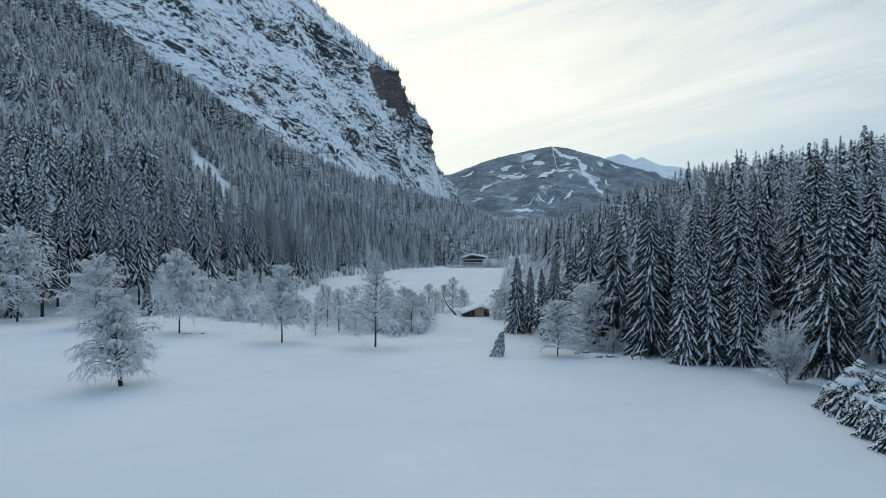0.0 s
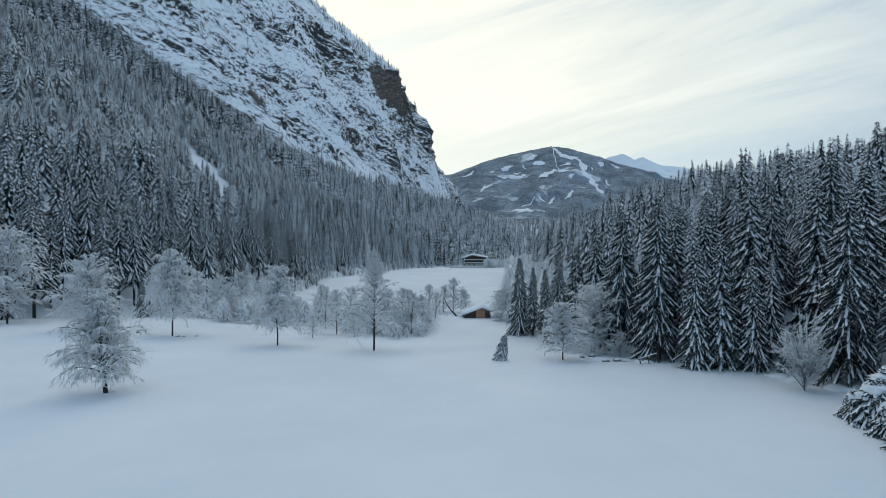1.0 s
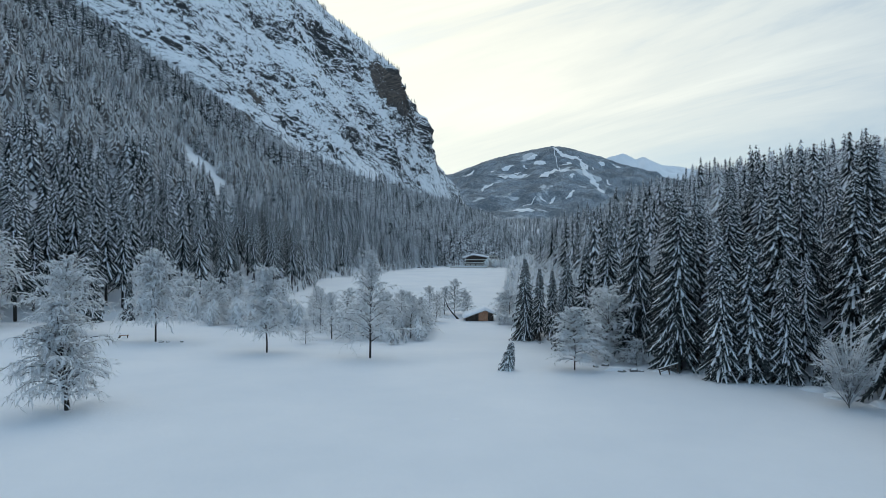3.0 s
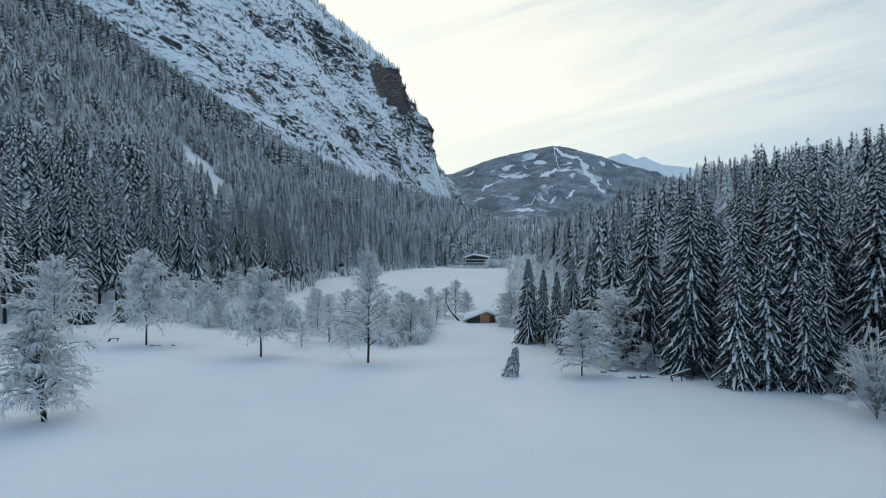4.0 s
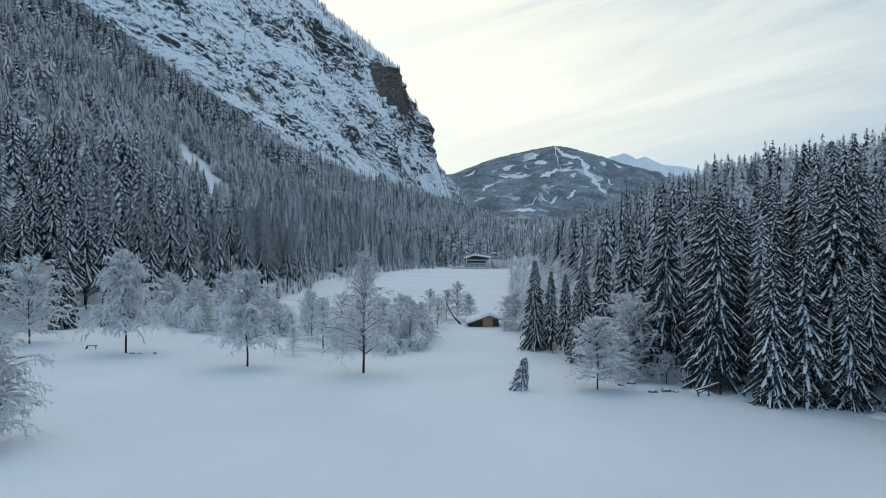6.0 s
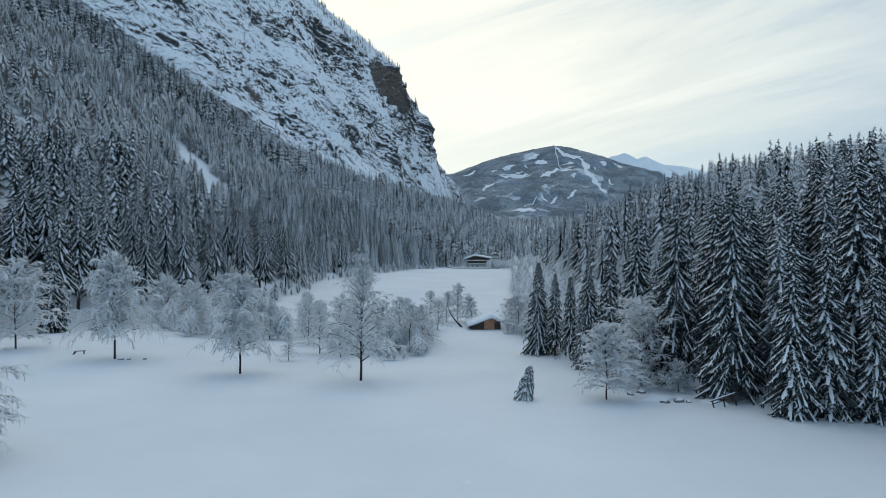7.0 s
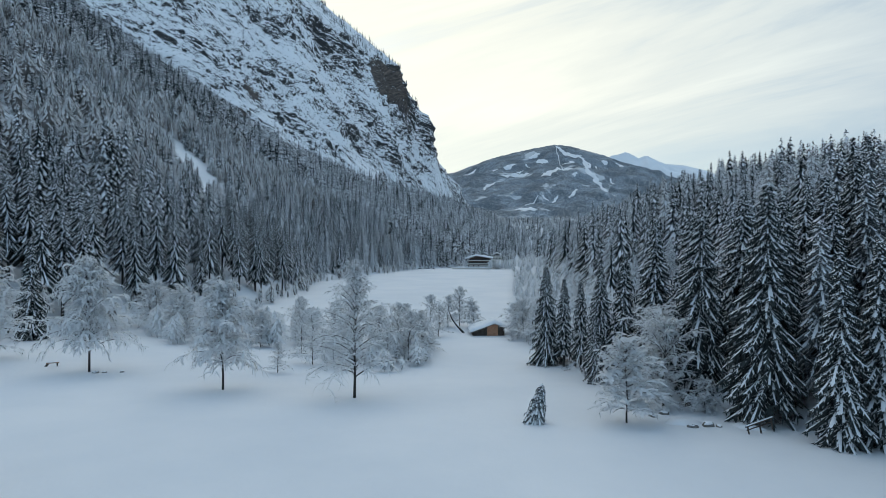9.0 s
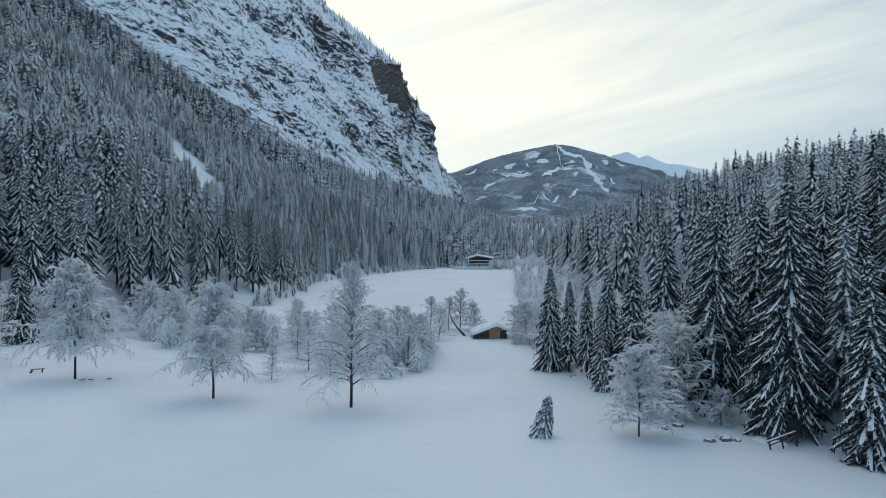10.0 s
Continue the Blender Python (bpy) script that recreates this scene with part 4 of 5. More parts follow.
for i, (px_, py_, pz_, pr_) in enumerate(((0, 0, 4.9, 1.25), (0.9, -0.6, 4.1, 0.9), (-1.0, 0.5, 3.9, 0.9))):
    bm = bmesh.new()
    bmesh.ops.create_icosphere(bm, subdivisions=2, radius=pr_)
    for v in bm.verts:
        d = 1 + 0.9 * noise.noise(v.co * 1.7 + Vector((i * 3.0, 0, 0)))
        v.co = Vector((px_ + v.co.x * d, py_ + v.co.y * d, pz_ - 0.35 + v.co.z * 0.5 * d))
    for f in bm.faces:
        f.smooth = True
    part("snow_pillow", bm, POWDER, low, "rounded pillow of snow")
for x, y, size in ((54, 79, 1.1), (47.3, 66, 0.85), (52, 69.5, 1.0), (56.5, 73.5, 1.15), (58.5, 82, 0.8), (46.0, 61.5, 0.8), (51.5, 78, 0.8), (48.6, 70.4, 0.8), (55.3, 76.5, 0.95), (49.6, 64.5, 1.0), (47.0, 57.5, 0.8), (49.6, 78.0, 0.66)):
    copy_thing(low, pose(x, y, float(ground_height(x, y)) - 0.2, 0, 0, 170 * size) @ Matrix.Diagonal((size, size, size, 1)))


# ---- rimed thickets along the lake and in the valley ----
def unit_rimed(seed, limbs, tufts, thick):
    """A plainer rimed tree of unit height: a stem, rising limbs and many hanging twigs."""
    g = np.random.default_rng(seed)
    stem = [tube([(0, 0, -0.03), (g.uniform(-0.02, 0.02), 0, 0.5), (0, g.uniform(-0.02, 0.02), 0.95)], [0.014, 0.009, 0.003], 3)]
    base, tip = [], []
    for i in range(limbs):
        k = 0.12 + 0.85 * (i + 0.5) / limbs
        az, r = i * 2.4 + g.uniform(-0.4, 0.4), 0.36 * (0.5 + 1.2 * k) * (1.15 - k) * g.uniform(0.8, 1.25) + 0.04
        a, b = np.array((0, 0, k * 0.85)), np.array((r * math.cos(az), r * math.sin(az), k * 0.85 + 0.12 * (1 - 0.5 * k)))
        stem.append(tube([a, b], [0.006, 0.002], 3))
        for j in range(tufts):
            u = g.uniform(0.25, 1.05)
            o = a + (b - a) * u + g.normal(0, 0.025, 3)
            base.append(o)
            tip.append(o + np.array((math.cos(az) * g.uniform(-0.02, 0.09) + g.normal(0, 0.04), math.sin(az) * g.uniform(-0.02, 0.09) + g.normal(0, 0.04), g.uniform(-0.13, 0.05))))
    base, tip = np.array(base), np.array(tip)
    off = g.normal(0, 1, base.shape)
    off = thick * off / np.linalg.norm(off, axis=1, keepdims=True)
    turn_o = np.cross(tip - base, off)
    turn_o = thick * turn_o / (np.linalg.norm(turn_o, axis=1, keepdims=True) + 1e-9)
    v = np.stack([base + off, base - 0.5 * off + turn_o, base - 0.5 * off - turn_o, tip], 1).reshape(-1, 3)
    f = (np.array(((0, 1, 3), (1, 2, 3), (2, 0, 3)))[None] + 4 * np.arange(len(base))[:, None, None]).reshape(-1, 3)
    wv, wf = joined(stem)
    return [(wv, wf, 1), (v, f, 0)]


def unit_feathery(seed, fat, shoulder, tufts):
    """A rimed tree of unit height seen from afar: a dark core of branches inside a crown of drooping white feathers."""
    g = np.random.default_rng(seed)
    prof_z, prof_r = (0.1, 0.22, shoulder, 0.85, 1.0), (0.3, 0.85, 1.0, 0.5 + max(0.0, 2.6 * (fat - 0.26)), 0.04)
    levels = np.linspace(0.14, 0.96, 5)
    core = tube([(0, 0, z) for z in levels], [0.45 * fat * np.interp(z, prof_z, prof_r) for z in levels], 5)
    stem = tube([(0, 0, -0.03), (0, 0, 0.6)], [0.012, 0.006], 3)
    v, f = [], []
    for i in range(tufts):
        z = 0.14 + 0.86 * ((i + g.uniform(0, 1)) / tufts) ** 0.85
        az = i * 2.4 + g.uniform(-0.5, 0.5)
        r = fat * np.interp(z, prof_z, prof_r) * g.uniform(0.8, 1.2) + 0.01
        out, side = np.array((math.cos(az), math.sin(az), 0)), np.array((-math.sin(az), math.cos(az), 0))
        a = out * (0.45 * r) + np.array((0, 0, z + 0.05))
        b = out * r + side * (g.uniform(-0.2, 0.2) * r) + np.array((0, 0, z - g.uniform(0.02, 0.13)))
        blade(v, f, a, b, side, g.uniform(0.07, 0.15) * fat * (0.4 + 0.6 * np.interp(z, prof_z, prof_r)), g.uniform(0.0, 0.03))
    return [(stem[0], stem[1], 1), (core[0], core[1], 1), (np.array(v), np.array(f), 0)]


RT = [unit_rimed(400 + k, 12, 8, 0.013) for k in range(4)]
SHORE = [unit_feathery(440 + k, fat, 0.5, 120) for k, fat in enumerate((0.34, 0.28, 0.4, 0.3))]
n = 460
ty = 186 + 594 * rng.uniform(0, 1, n) ** 1.5
tx = east_foot(ty) + rng.uniform(0.5, 46, n) + 18 * smooth(400, 760, ty) * rng.uniform(0, 1.5, n)
forest("rimed_thicket", "pale rimed bushes and birches along the lake shore", SHORE, np.stack([tx, ty, ground_height(tx, ty)], 1), rng, 4, 10, [FROST, RIME_HAZE], (1.1, 1.7))
tx, ty = rng.uniform(51, 84, 34), rng.uniform(750, 790, 34)
forest("rimed_thicket", "rimed trees beside the inn", SHORE, np.stack([tx, ty, ground_height(tx, ty)], 1), rng, 8, 14, [FROST, RIME_HAZE], (0.9, 1.2))
n = 64
hx, hy = rng.uniform(-40, -5, n), rng.uniform(166, 216, n)
near_b = hx > -0.26 * (hy - 166) - 26
forest("rimed_thicket", "low rimed bushes among the young birches", SHORE, np.stack([hx, hy, ground_height(hx, hy) - 0.2], 1)[near_b], rng, 3, 8, [FROST, RIME_HAZE], (0.8, 1.5))
hx, hy = rng.uniform(-92, -40, 60), rng.uniform(196, 240, 60)
keep_b = hx > -0.42 * hy + 4
forest("rimed_thicket", "rounded rimed bushes at the meadow's far edge", SHORE, np.stack([hx, hy, ground_height(hx, hy) - 0.2], 1)[keep_b], rng, 5, 11, [FROST, RIME_HAZE], (0.8, 1.3))
n = 330
s_t = rng.uniform(20, 900, n)
d_t = rng.uniform(-9, 14, n) + shore_bay(s_t)
foot = FOOT + s_t[:, None] * ALONG + d_t[:, None] * ACROSS
zf = np.maximum(ground_height(foot[:, 0], foot[:, 1]), -6 + 0.5 * (d_t - shore_bay(s_t)))
keep = rng.uniform(size=n) < np.where(s_t < 180, 0.55, 0.9)
forest("rimed_thicket", "pale rimed bushes along the foot of the forest", SHORE, np.stack([foot[:, 0], foot[:, 1], zf - 0.2], 1)[keep], rng, 4, 10, [FROST, BARE], (0.9, 1.4))
n = 110
by = rng.uniform(100, 185, n)
bx = east_foot(by) + rng.uniform(-1.5, 9, n)
forest("brushwood", "thin bare frosted brushwood under the spruces", RT, np.stack([bx, by, ground_height(bx, by) - 0.1], 1), rng, 1.2, 3.4, [BARE, BARK], (1.2, 2.2))
# larches and birches mixed into the higher wood
ROUND = [unit_feathery(420 + k, fat, sh, n_t) for k, (fat, sh, n_t) in enumerate(((0.2, 0.4, 110), (0.24, 0.5, 125), (0.17, 0.35, 100), (0.26, 0.55, 130), (0.15, 0.35, 95)))]
forest("rimed_larches", "pale rimed larches and birches scattered through the spruce wood", ROUND, LARCHES + sunk, rng, 12, 28, [RIME_HAZE, BARE], (0.95, 1.6))


# ---- built things ----
def box(bm, lo, hi, bevel=0.0):
    r = bmesh.ops.create_cube(bm, size=1.0)
    for v in r["verts"]:
        v.co = Vector([lo[i] + (hi[i] - lo[i]) * (v.co[i] + 0.5) for i in range(3)])
    if bevel:
        edges = {e for v in r["verts"] for e in v.link_edges}
        bmesh.ops.bevel(bm, geom=list(edges), offset=bevel, segments=1, affect="EDGES")
    return bm


def boxed(name, lo, hi, mat, parent, label="", bevel=0.0):
    return part(name, box(bmesh.new(), lo, hi, bevel), mat, parent, label)


def prism(name, outline, y0, y1, mat, parent, label=""):
    """A solid with an outline in x and z, drawn from y0 to y1."""
    bm = bmesh.new()
    a = [bm.verts.new((x, y0, z)) for x, z in outline]
    b = [bm.verts.new((x, y1, z)) for x, z in outline]
    bm.faces.new(a)
    bm.faces.new(list(reversed(b)))
    n_o = len(outline)
    for i in range(n_o):
        j = (i + 1) % n_o
        bm.faces.new((a[j], a[i], b[i], b[j]))
    bmesh.ops.recalc_face_normals(bm, faces=bm.faces)
    return part(name, bm, mat, parent, label)


def snow_pad(name, x0, x1, y0, y1, height, thick, parent, seed, nx=22, ny=12, label="thick rounded layer of snow"):
    """A closed pillow of snow whose underside follows height(x)."""
    xs, ys = np.linspace(x0, x1, nx), np.linspace(y0, y1, ny)
    X, Y = np.meshgrid(xs, ys)
    under = height(X)
    edge = np.minimum(np.minimum(X - x0, x1 - X) / 0.8, np.minimum(Y - y0, y1 - Y) / 0.8)
    puff = np.sqrt(np.clip(edge, 0, 1))
    over = under + thick * (0.35 + 0.65 * puff) * (1 + 0.35 * fbm(X / 2.2, Y / 2.2, seed, 3))
    v = np.concatenate([np.stack([X, Y, over], -1).reshape(-1, 3), np.stack([X, Y, under], -1).reshape(-1, 3)])
    top = grid_faces(ny, nx)
    bottom = top[:, ::-1] + nx * ny
    ring = [i for i in range(nx)] + [nx * (j + 1) - 1 for j in range(1, ny)] + [nx * ny - 1 - i for i in range(1, nx)] + [nx * (ny - 1 - j) for j in range(1, ny - 1)]
    wall_f = [(ring[i], ring[i] + nx * ny, ring[(i + 1) % len(ring)] + nx * ny, ring[(i + 1) % len(ring)]) for i in range(len(ring))]
    me = mesh_from(name, v, np.concatenate([top, bottom, np.array(wall_f)]), POWDER, None, True)
    return mesh_part(name, me, parent, label)


def ball(name, at, r, mat, parent):
    bm = bmesh.new()
    bmesh.ops.create_icosphere(bm, subdivisions=1, radius=r, matrix=Matrix.Translation(at))
    return part(name, bm, mat, parent)


# the wooden hut by the lake: a low gable, ridge nearer its eastern side
hut = thing("wooden_hut", "low wooden lakeside hut under deep roof snow", "hut", at=(7.6, 229.5, -6.55), turn=3)
RIDGE = ((-0.7, 1.05), (6.7, 3.75), (10.4, 2.35))


def hut_roof(x):
    return np.interp(x, [p[0] for p in RIDGE], [p[1] for p in RIDGE])


for i in range(26):     # upright boards of the gable, darker ones either side of the pale panel
    x0 = 0.05 + i * 0.37
    pale = 4.2 < x0 < 7.6
    prism("board", [(x0, -0.4), (x0 + 0.35, -0.4), (x0 + 0.35, float(hut_roof(x0 + 0.35)) - 0.12), (x0, float(hut_roof(x0)) - 0.12)], -0.05 - 0.02 * (i % 3) - (0.06 if pale else 0), 0.08, REDWOOD if pale else DARKWOOD, hut)
prism("body", [(0.1, -0.4), (9.7, -0.4), (9.7, 2.4), (6.7, 3.55), (0.1, 1.2)], 0.1, 7.5, DARKWOOD, hut)
prism("roof", [(-0.75, 0.98), (6.7, 3.7), (10.45, 2.28), (10.45, 2.46), (6.7, 3.88), (-0.75, 1.16)], -0.9, 8.2, DARKWOOD, hut, "dark boarded roof")
snow_pad("roof_snow", -0.9, 10.6, -1.0, 8.3, lambda x: hut_roof(x) + 0.1, 1.05, hut, 4, 30, 18)
BULB = material("pale_bulb", (0.8, 0.78, 0.7), (0.85, 0.83, 0.76), 2.0, 0.3)
for i in range(22):     # a string of pale bulbs along the gable's edge
    x = -0.6 + i * 0.5
    ball("bulb", (x, -1.0, float(hut_roof(x)) - 0.12), 0.07, BULB, hut)
boxed("post", (0.0, -0.75, -0.4), (0.14, -0.6, 1.1), DARKWOOD, hut)
boxed("post", (9.6, -0.75, -0.4), (9.74, -0.6, 2.5), DARKWOOD, hut)

# the lakeside inn at the far end
inn = thing("lakeside_inn", "brown timber inn with balconies under snowy roof", "inn", at=(26.5, 766, -6.6), turn=-6)
boxed("ground_floor", (0, 0, -1), (27, 14, 5.6), PLASTER, inn, "pale plastered ground floor")
boxed("upper_floor", (0.3, 0.3, 5.6), (26.7, 13.7, 11.0), DARKWOOD, inn, "dark timber upper storeys")
prism("gable", [(0.3, 11.0), (26.7, 11.0), (26.7, 12.2), (9.5, 15.2), (0.3, 12.0)], 0.35, 13.6, DARKWOOD, inn, "dark timber gable")
INN_RIDGE = ((-2.6, 11.2), (9.5, 15.4), (29.0, 12.0))
prism("gable_roof", [*INN_RIDGE, (29.0, 12.5), (9.5, 15.9), (-2.6, 11.7)], -2.4, 15.5, DARKWOOD, inn)
snow_pad("roof_snow", -2.9, 29.3, -2.6, 15.7, lambda x: np.interp(x, [p[0] for p in INN_RIDGE], [p[1] + 0.4 for p in INN_RIDGE]), 1.9, inn, 9, 30, 18)
for level in (5.6, 9.4):
    deck = boxed("balcony", (1, -1.7, level - 0.25), (26, 0.3, level), DARKWOOD, inn)
    boxed("balcony_rail", (1, -1.72, level + 0.15), (26, -1.6, level + 1.1), PLASTER, deck, "pale balcony parapet")
    boxed("balcony_snow", (1, -1.8, level + 1.1), (26, -1.5, level + 1.35), POWDER, deck)
for level in (1.0, 6.3, 9.9):
    for i in range(7):
        x = 1.9 + i * 3.6
        y = 0 if level < 3 else 0.3
        w = boxed("window", (x, y - 0.05, level), (x + 1.9, y + 0.1, level + 1.9), GLASS, inn, "dark window pane")
        boxed("window_frame", (x - 0.12, y - 0.1, level - 0.15), (x + 2.02, y - 0.04, level), WOOD, w)
        boxed("window_frame", (x - 0.12, y - 0.1, level + 2.0), (x + 2.02, y - 0.04, level + 2.12), WOOD, w)
terrace = thing("terrace", "raised lakeside terrace with pale railing and posts", "terrace", at=(7.5, 752, -6.6), turn=-3)
boxed("deck", (0, 0, -1), (44, 12, 2.0), PLASTER, terrace, "stone terrace base")
boxed("deck_snow", (0.2, 0.2, 2.0), (43.8, 11.8, 2.35), POWDER, terrace)
boxed("top_rail", (0, -0.1, 3.5), (44, 0.1, 3.75), POWDER, terrace, "snow-capped pale rail")
for i in range(23):
    boxed("rail_post", (i * 2 - 0.12, -0.1, 1.9), (i * 2 + 0.12, 0.1, 3.5), PLASTER, terrace)
for i in range(3):
    boxed("parasol_stand", (18 + i * 6, 4, 2.2), (19.2 + i * 6, 5.2, 5.2), DARKWOOD, terrace, bevel=0.2)
annex = thing("annex_house", "plain house behind the inn with snowy roof", "house", at=(57, 800, -6.5), turn=-4)
boxed("wall", (0, 0, -1), (13, 10, 14.5), PLASTER, annex)
prism("roof", [(-1.2, 14.2), (6.5, 18.0), (14.2, 14.2), (14.2, 14.7), (6.5, 18.6), (-1.2, 14.7)], -1.5, 11.5, DARKWOOD, annex)
snow_pad("roof_snow", -1.4, 14.4, -1.7, 11.7, lambda x: np.interp(x, (-1.4, 6.5, 14.4), (14.6, 18.5, 14.6)), 0.9, annex, 12, 16, 10)
for i in range(3):
    boxed("window", (1.6 + i * 3.8, -0.06, 10.6), (3.4 + i * 3.8, 0.06, 12.6), GLASS, annex)


# cars parked by the shore
def parked_car(label, paint, x, y, turn):
    e = thing("parked_car", label, "car", "cars parked by the lake", at=(x, y, float(ground_height(x, y)) + 0.1), turn=turn)
    prism("body", [(-2.2, 0.35), (2.2, 0.35), (2.25, 0.8), (1.3, 0.98), (-2.1, 1.0), (-2.3, 0.75)], -0.85, 0.85, paint, e)
    prism("cabin", [(-1.7, 0.98), (1.0, 0.98), (0.35, 1.5), (-1.3, 1.52)], -0.75, 0.75, GLASS, e)
    snow_pad("roof_snow", -1.5, 0.6, -0.8, 0.8, lambda q: q * 0 + 1.5, 0.3, e, 3, 8, 6)
    for wx in (-1.4, 1.4):
        for wy in (-0.8, 0.8):
            bm = bmesh.new()
            bmesh.ops.create_cone(bm, cap_ends=True, segments=12, radius1=0.33, radius2=0.33, depth=0.22, matrix=Matrix.Translation((wx, wy, 0.33)) @ Matrix.Rotation(radians(90), 4, "X"))
            part("wheel", bm, GLASS, e)
    return e


CARPAINT = material("dark_car_paint", (0.02, 0.022, 0.028), (0.035, 0.038, 0.045), 1.0, 0.3, 0.0, 4.0, None, 0.5)
parked_car("dark parked car with snow on its roof", CARPAINT, -30, 749, 8)
parked_car("dark parked car with snow on its roof", CARPAINT, -14, 752, 80)
parked_car("dark parked car with snow on its roof", CARPAINT, -21, 756, 12)

# small things in the meadow
bench = thing("log_bench", "half-buried log bench with a bare brown plank", "bench", at=(-76, 156.8, float(ground_height(-76, 156.8))), turn=24, size=0.8)
boxed("plank", (-0.7, -0.22, 0.7), (2.0, 0.22, 0.9), WOOD, bench, "bare brown plank", 0.05)
log = boxed("leg", (-0.22, -0.25, -0.9), (0.22, 0.25, 0.75), DARKWOOD, bench, "dark slanting log under the plank", 0.08)
log.matrix_basis = pose(-0.75, 0, 0.05, 0, 38, 0)
boxed("leg", (1.45, -0.15, -0.4), (1.7, 0.15, 0.7), DARKWOOD, bench, "", 0.03)
boxed("snow_cap", (-0.6, -0.24, 0.9), (1.5, 0.24, 1.06), POWDER, bench, "", 0.07)


def stone(x, y, r, seed, label, capped=True, group="stones in the snow"):
    e = thing("boulder", label, "stone", group, at=(x, y, float(ground_height(x, y))), turn=seed * 40)
    for nm, mt, lift, k in (("rock", STONE, 0.0, 1.0), ("snow_cap", POWDER, 0.5 * r, 0.78)):
        if nm == "snow_cap" and not capped:
            continue
        bm = bmesh.new()
        bmesh.ops.create_icosphere(bm, subdivisions=3, radius=r * k)
        for v in bm.verts:
            d = 1 + 0.35 * noise.noise(v.co / r * 1.3 + Vector((seed, 0, 0)))
            v.co = Vector((v.co.x * 1.25 * d, v.co.y * d, v.co.z * (0.8 if nm == "rock" else 0.5) * d + lift))
        for f in bm.faces:
            f.smooth = True
        part(nm, bm, mt, e)


SMALLSTONE = "dark stone showing through the snow"
for i, (x, y, r) in enumerate(((-64.5, 152.0, 0.45), (-63.2, 152.6, 0.35), (-60.5, 153.6, 0.4), (30.6, 119.0, 0.55), (32.8, 119.6, 0.7), (34.0, 119.2, 0.4), (27.5, 125.0, 0.5), (29.6, 126.6, 0.6), (59.5, 84.0, 0.5))):
    stone(x, y, r, i + 1, SMALLSTONE)
lump = thing("snow_lump", "low rounded lump of snow on the meadow", "snow", at=(0.9, 88.1, float(ground_height(0.9, 88.1))))
snow_pad("snow", -0.8, 0.8, -0.5, 0.5, lambda q: q * 0 - 0.1, 0.2, lump, 5, 10, 8)
rail = thing("wooden_railing", "short weathered wooden railing with snow on top", "railing", at=(35.9, 115.4, float(ground_height(35.9, 115.4))), turn=14)
rail.rotation_euler.y = radians(-13)
for x in (0.0, 1.7, 3.4):
    boxed("post", (x - 0.07, -0.07, -0.4), (x + 0.07, 0.07, 1.05), DARKWOOD, rail)
boxed("handrail", (-0.3, -0.06, 0.92), (3.7, 0.06, 1.06), DARKWOOD, rail)
boxed("mid_rail", (-0.2, -0.05, 0.5), (3.6, 0.05, 0.6), DARKWOOD, rail)
boxed("rail_snow", (-0.3, -0.09, 1.06), (3.7, 0.09, 1.18), POWDER, rail, "", 0.04)
lean = thing("leaning_trunk", "dark leaning trunk of a fallen shore tree", "tree trunk", at=(3.6, 236, -6.6))
mesh_part("trunk", mesh_from("trunk", *tube([(1.6, 0, -0.3), (0.6, 0.2, 0.9), (-0.8, 0.4, 2.4), (-2.4, 0.6, 4.6), (-3.4, 0.7, 7.2)], [0.42, 0.36, 0.3, 0.2, 0.08], 8), BARK, None, True), lean)
mesh_part("snow_strip", mesh_from("snow_strip", *tube([(0.5, 0.2, 1.2), (-0.85, 0.4, 2.75), (-2.4, 0.6, 4.85)], [0.2, 0.22, 0.12], 6), POWDER, None, True), lean)

for i, (x, y, w) in enumerate(((56.5, 99, 2.6), (58.5, 94, 2.2), (54.5, 103.5, 2.0), (60.5, 88.5, 2.4), (56.5, 86.0, 1.6), (52.0, 81.5, 1.4), (30.5, 121.5, 2.2), (27.0, 127.5, 1.8), (25.6, 133, 1.6), (37.5, 118.6, 1.8))):
    mound = thing("snow_mound", "smooth rounded mound of drifted snow", "snow", "snow mounds at the forest edge", at=(x, y, float(ground_height(x, y)) - 0.35), turn=i * 37)
    bm = bmesh.new()
    bmesh.ops.create_icosphere(bm, subdivisions=3, radius=w)
    for v in bm.verts:
        d = 1 + 0.4 * noise.noise(v.co / w * 1.1 + Vector((i * 2.0, 1, 0)))
        v.co = Vector((v.co.x * 1.2 * d, v.co.y * d, v.co.z * 0.42 * d))
    for f in bm.faces:
        f.smooth = True
    part("drift", bm, SNOW, mound)

# ski runs on the far mountain, laid over its slope
XS, YS, ZS = DOME[0][0], DOME[1][:, 0], DOME[2]


def dome_height(x, y):
    i = np.interp(y, YS, np.arange(len(YS)))
    j = np.interp(x, XS, np.arange(len(XS)))
    i0, j0 = np.minimum(i.astype(int), len(YS) - 2), np.minimum(j.astype(int), len(XS) - 2)
    a, b = i - i0, j - j0
    return (ZS[i0, j0] * (1 - b) + ZS[i0, j0 + 1] * b) * (1 - a) + (ZS[i0 + 1, j0] * (1 - b) + ZS[i0 + 1, j0 + 1] * b) * a


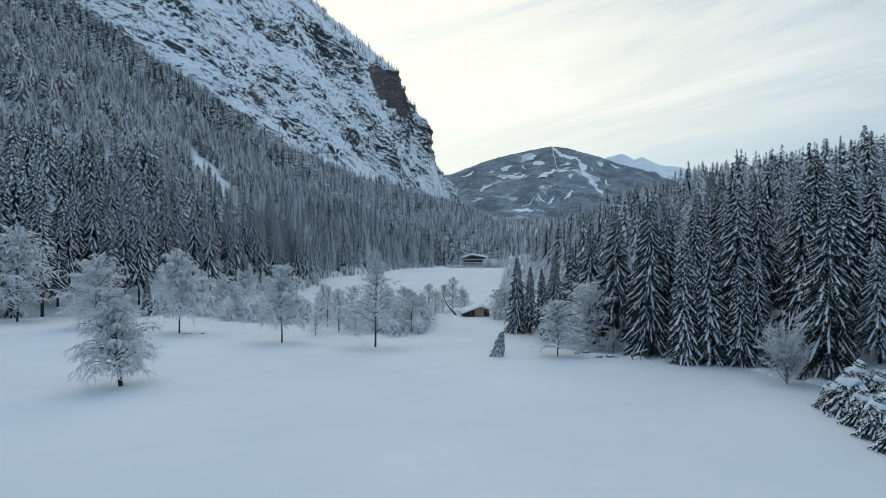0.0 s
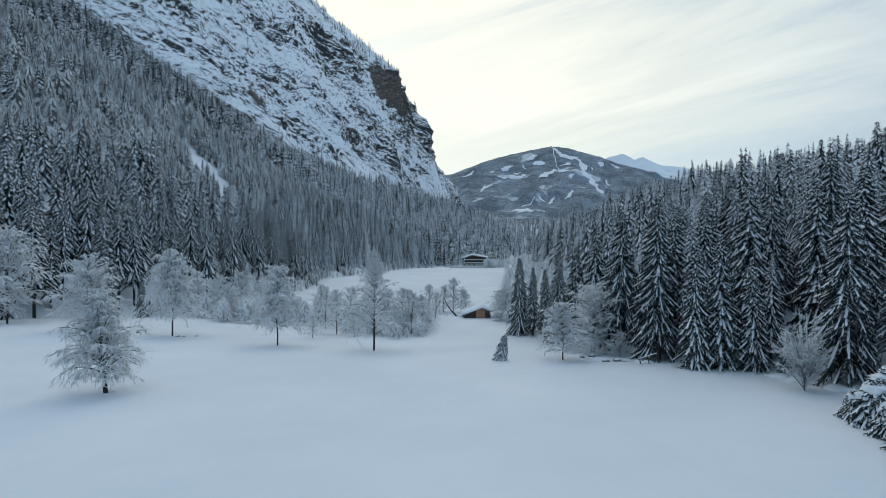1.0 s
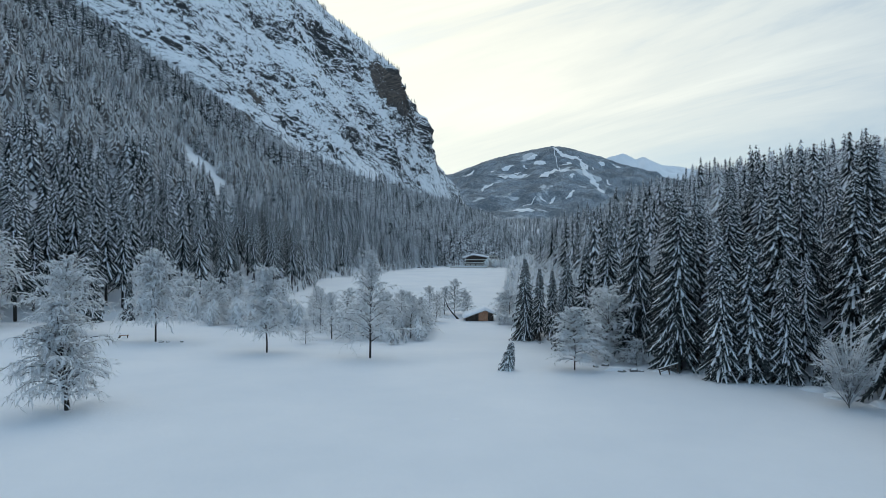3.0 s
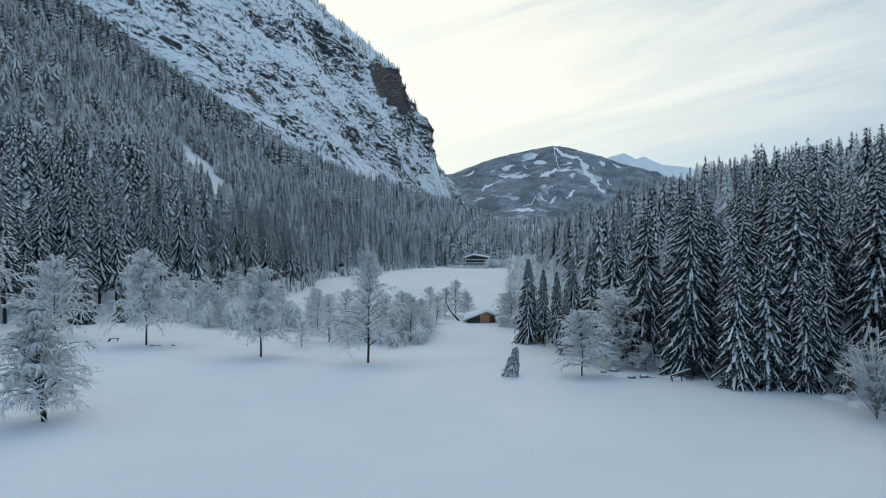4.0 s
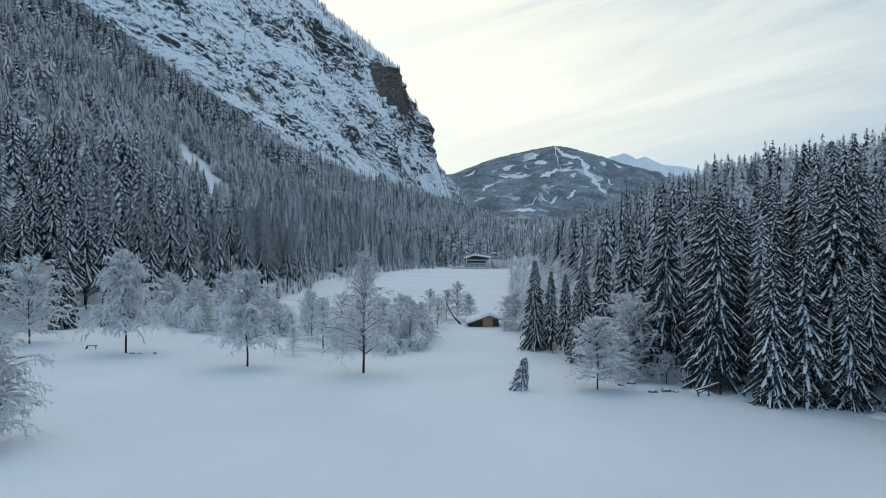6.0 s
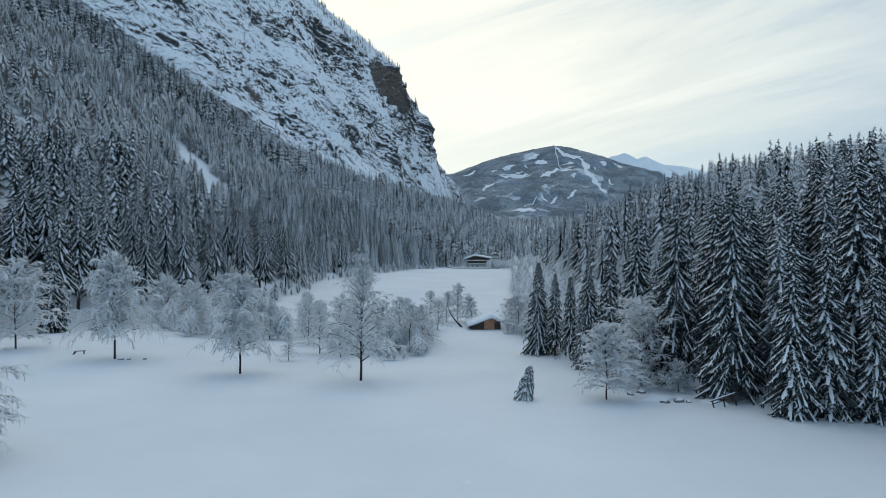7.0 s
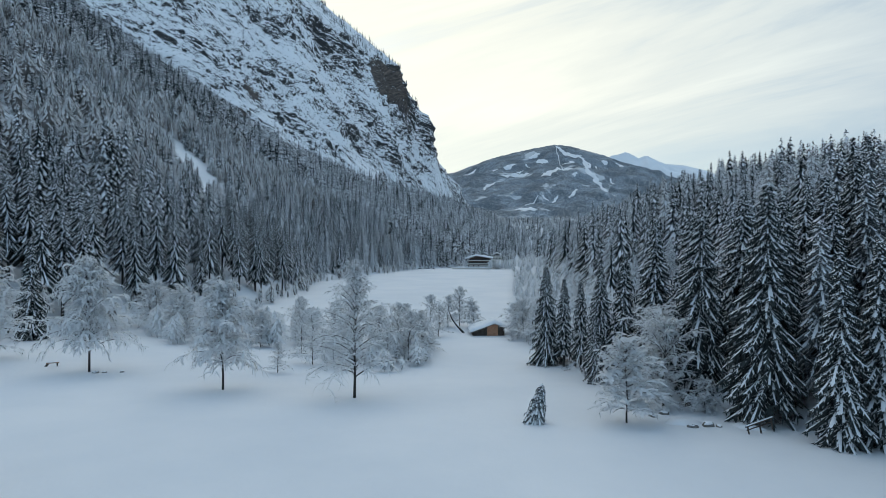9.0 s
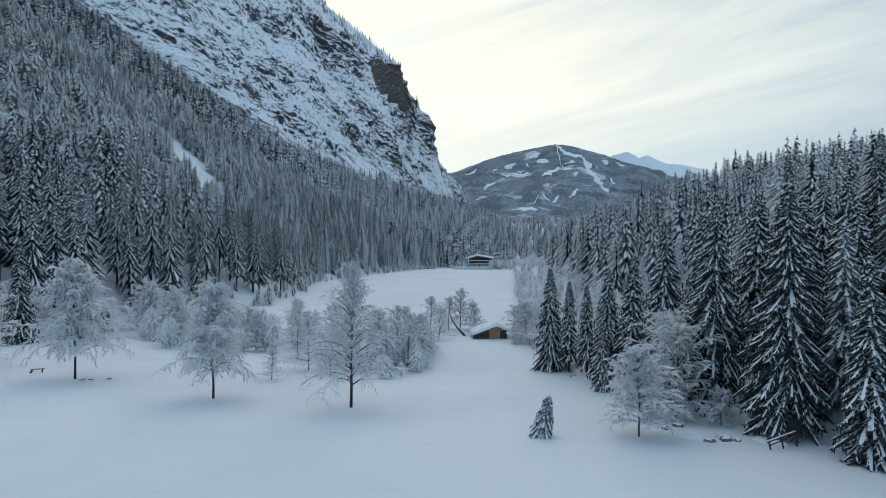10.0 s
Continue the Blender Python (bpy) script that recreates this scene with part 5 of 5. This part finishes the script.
def ski_run(name, label, line, seed):
    """A winding strip of open snow: x, y and width of a few turning points."""
    pts = np.array(line, float)
    t = np.linspace(0, len(pts) - 1, 46)
    x, y, w = (np.interp(t, np.arange(len(pts)), pts[:, c]) for c in range(3))
    x = x + 12 * fbm(t * 1.3, 0.5, seed, 3)
    dx, dy = np.gradient(x), np.gradient(y)
    ln = np.hypot(dx, dy) + 1e-6
    w = 0.5 * w * (1 + 1.6 * fbm(t * 2.1, 3.5, seed + 5, 3))
    cols = []
    for k in np.linspace(-0.5, 0.5, 5):
        px_, py_ = x - dy / ln * w * k, y + dx / ln * w * k
        cols.append(np.stack([px_, py_, dome_height(px_, py_) + 4.5 - 16 * abs(k) ** 3], -1))
    ob = new(name, mesh_from(name, np.stack(cols, 1).reshape(-1, 3), grid_faces(46, 5), SNOW, None, True))
    return tagged(ob, label, "ski run", kind="structure")


for i, line in enumerate((
        ((700, 3955, 30), (707, 3817, 40), (733, 3772, 60), (774, 3705, 60), (820, 3690, 60), (829, 3610, 50), (790, 3420, 75), (735, 3215, 50), (745, 3141, 60), (764, 3110, 60), (752, 3047, 50), (764, 2980, 36), (752, 2760, 22)),
        ((700, 3955, 8), (673, 3654, 8), (636, 3326, 8)), ((733, 3772, 60), (770, 3710, 90), (827, 3728, 50)), ((316, 3312, 60), (386, 3393, 130), (457, 3462, 80)), ((523, 3212, 60), (574, 3351, 110), (625, 3377, 70)),
        ((535, 3601, 40), (569, 3611, 90), (604, 3620, 50)), ((691, 3559, 50), (706, 3520, 110), (740, 3604, 60)), ((925, 3634, 50), (956, 3648, 50)), ((1013, 3663, 24), (1030, 3639, 34), (1038, 3598, 24)),
        ((177, 3015, 16), (214, 3159, 50), (256, 3177, 30)), ((469, 3573, 24), (474, 3542, 24)), ((340, 3567, 30), (368, 3585, 60), (409, 3598, 40)), ((269, 2537, 40), (318, 2540, 110), (366, 2506, 50)),
        ((538, 2714, 16), (562, 2734, 40), (597, 2815, 24)), ((458, 2681, 14), (480, 2721, 26), (495, 2736, 14)), ((431, 2745, 14), (447, 2716, 18)), ((502, 3724, 30), (534, 3729, 60), (569, 3761, 40)),
        ((641, 3127, 40), (666, 3141, 60)), ((636, 3338, 50), (671, 3304, 60)), ((837, 3134, 12), (821, 3034, 16)), ((275, 3567, 30), (303, 3589, 40)), ((109, 3489, 20), (154, 3628, 50), (182, 3665, 30)),
        ((339, 2610, 7), (413, 2753, 8)), ((865, 3578, 12), (859, 3424, 14)), ((414, 3476, 40), (445, 3516, 50)))):
    ski_run("ski_run", "bright open strip of snow cut through the far wood", line, 60 + i)
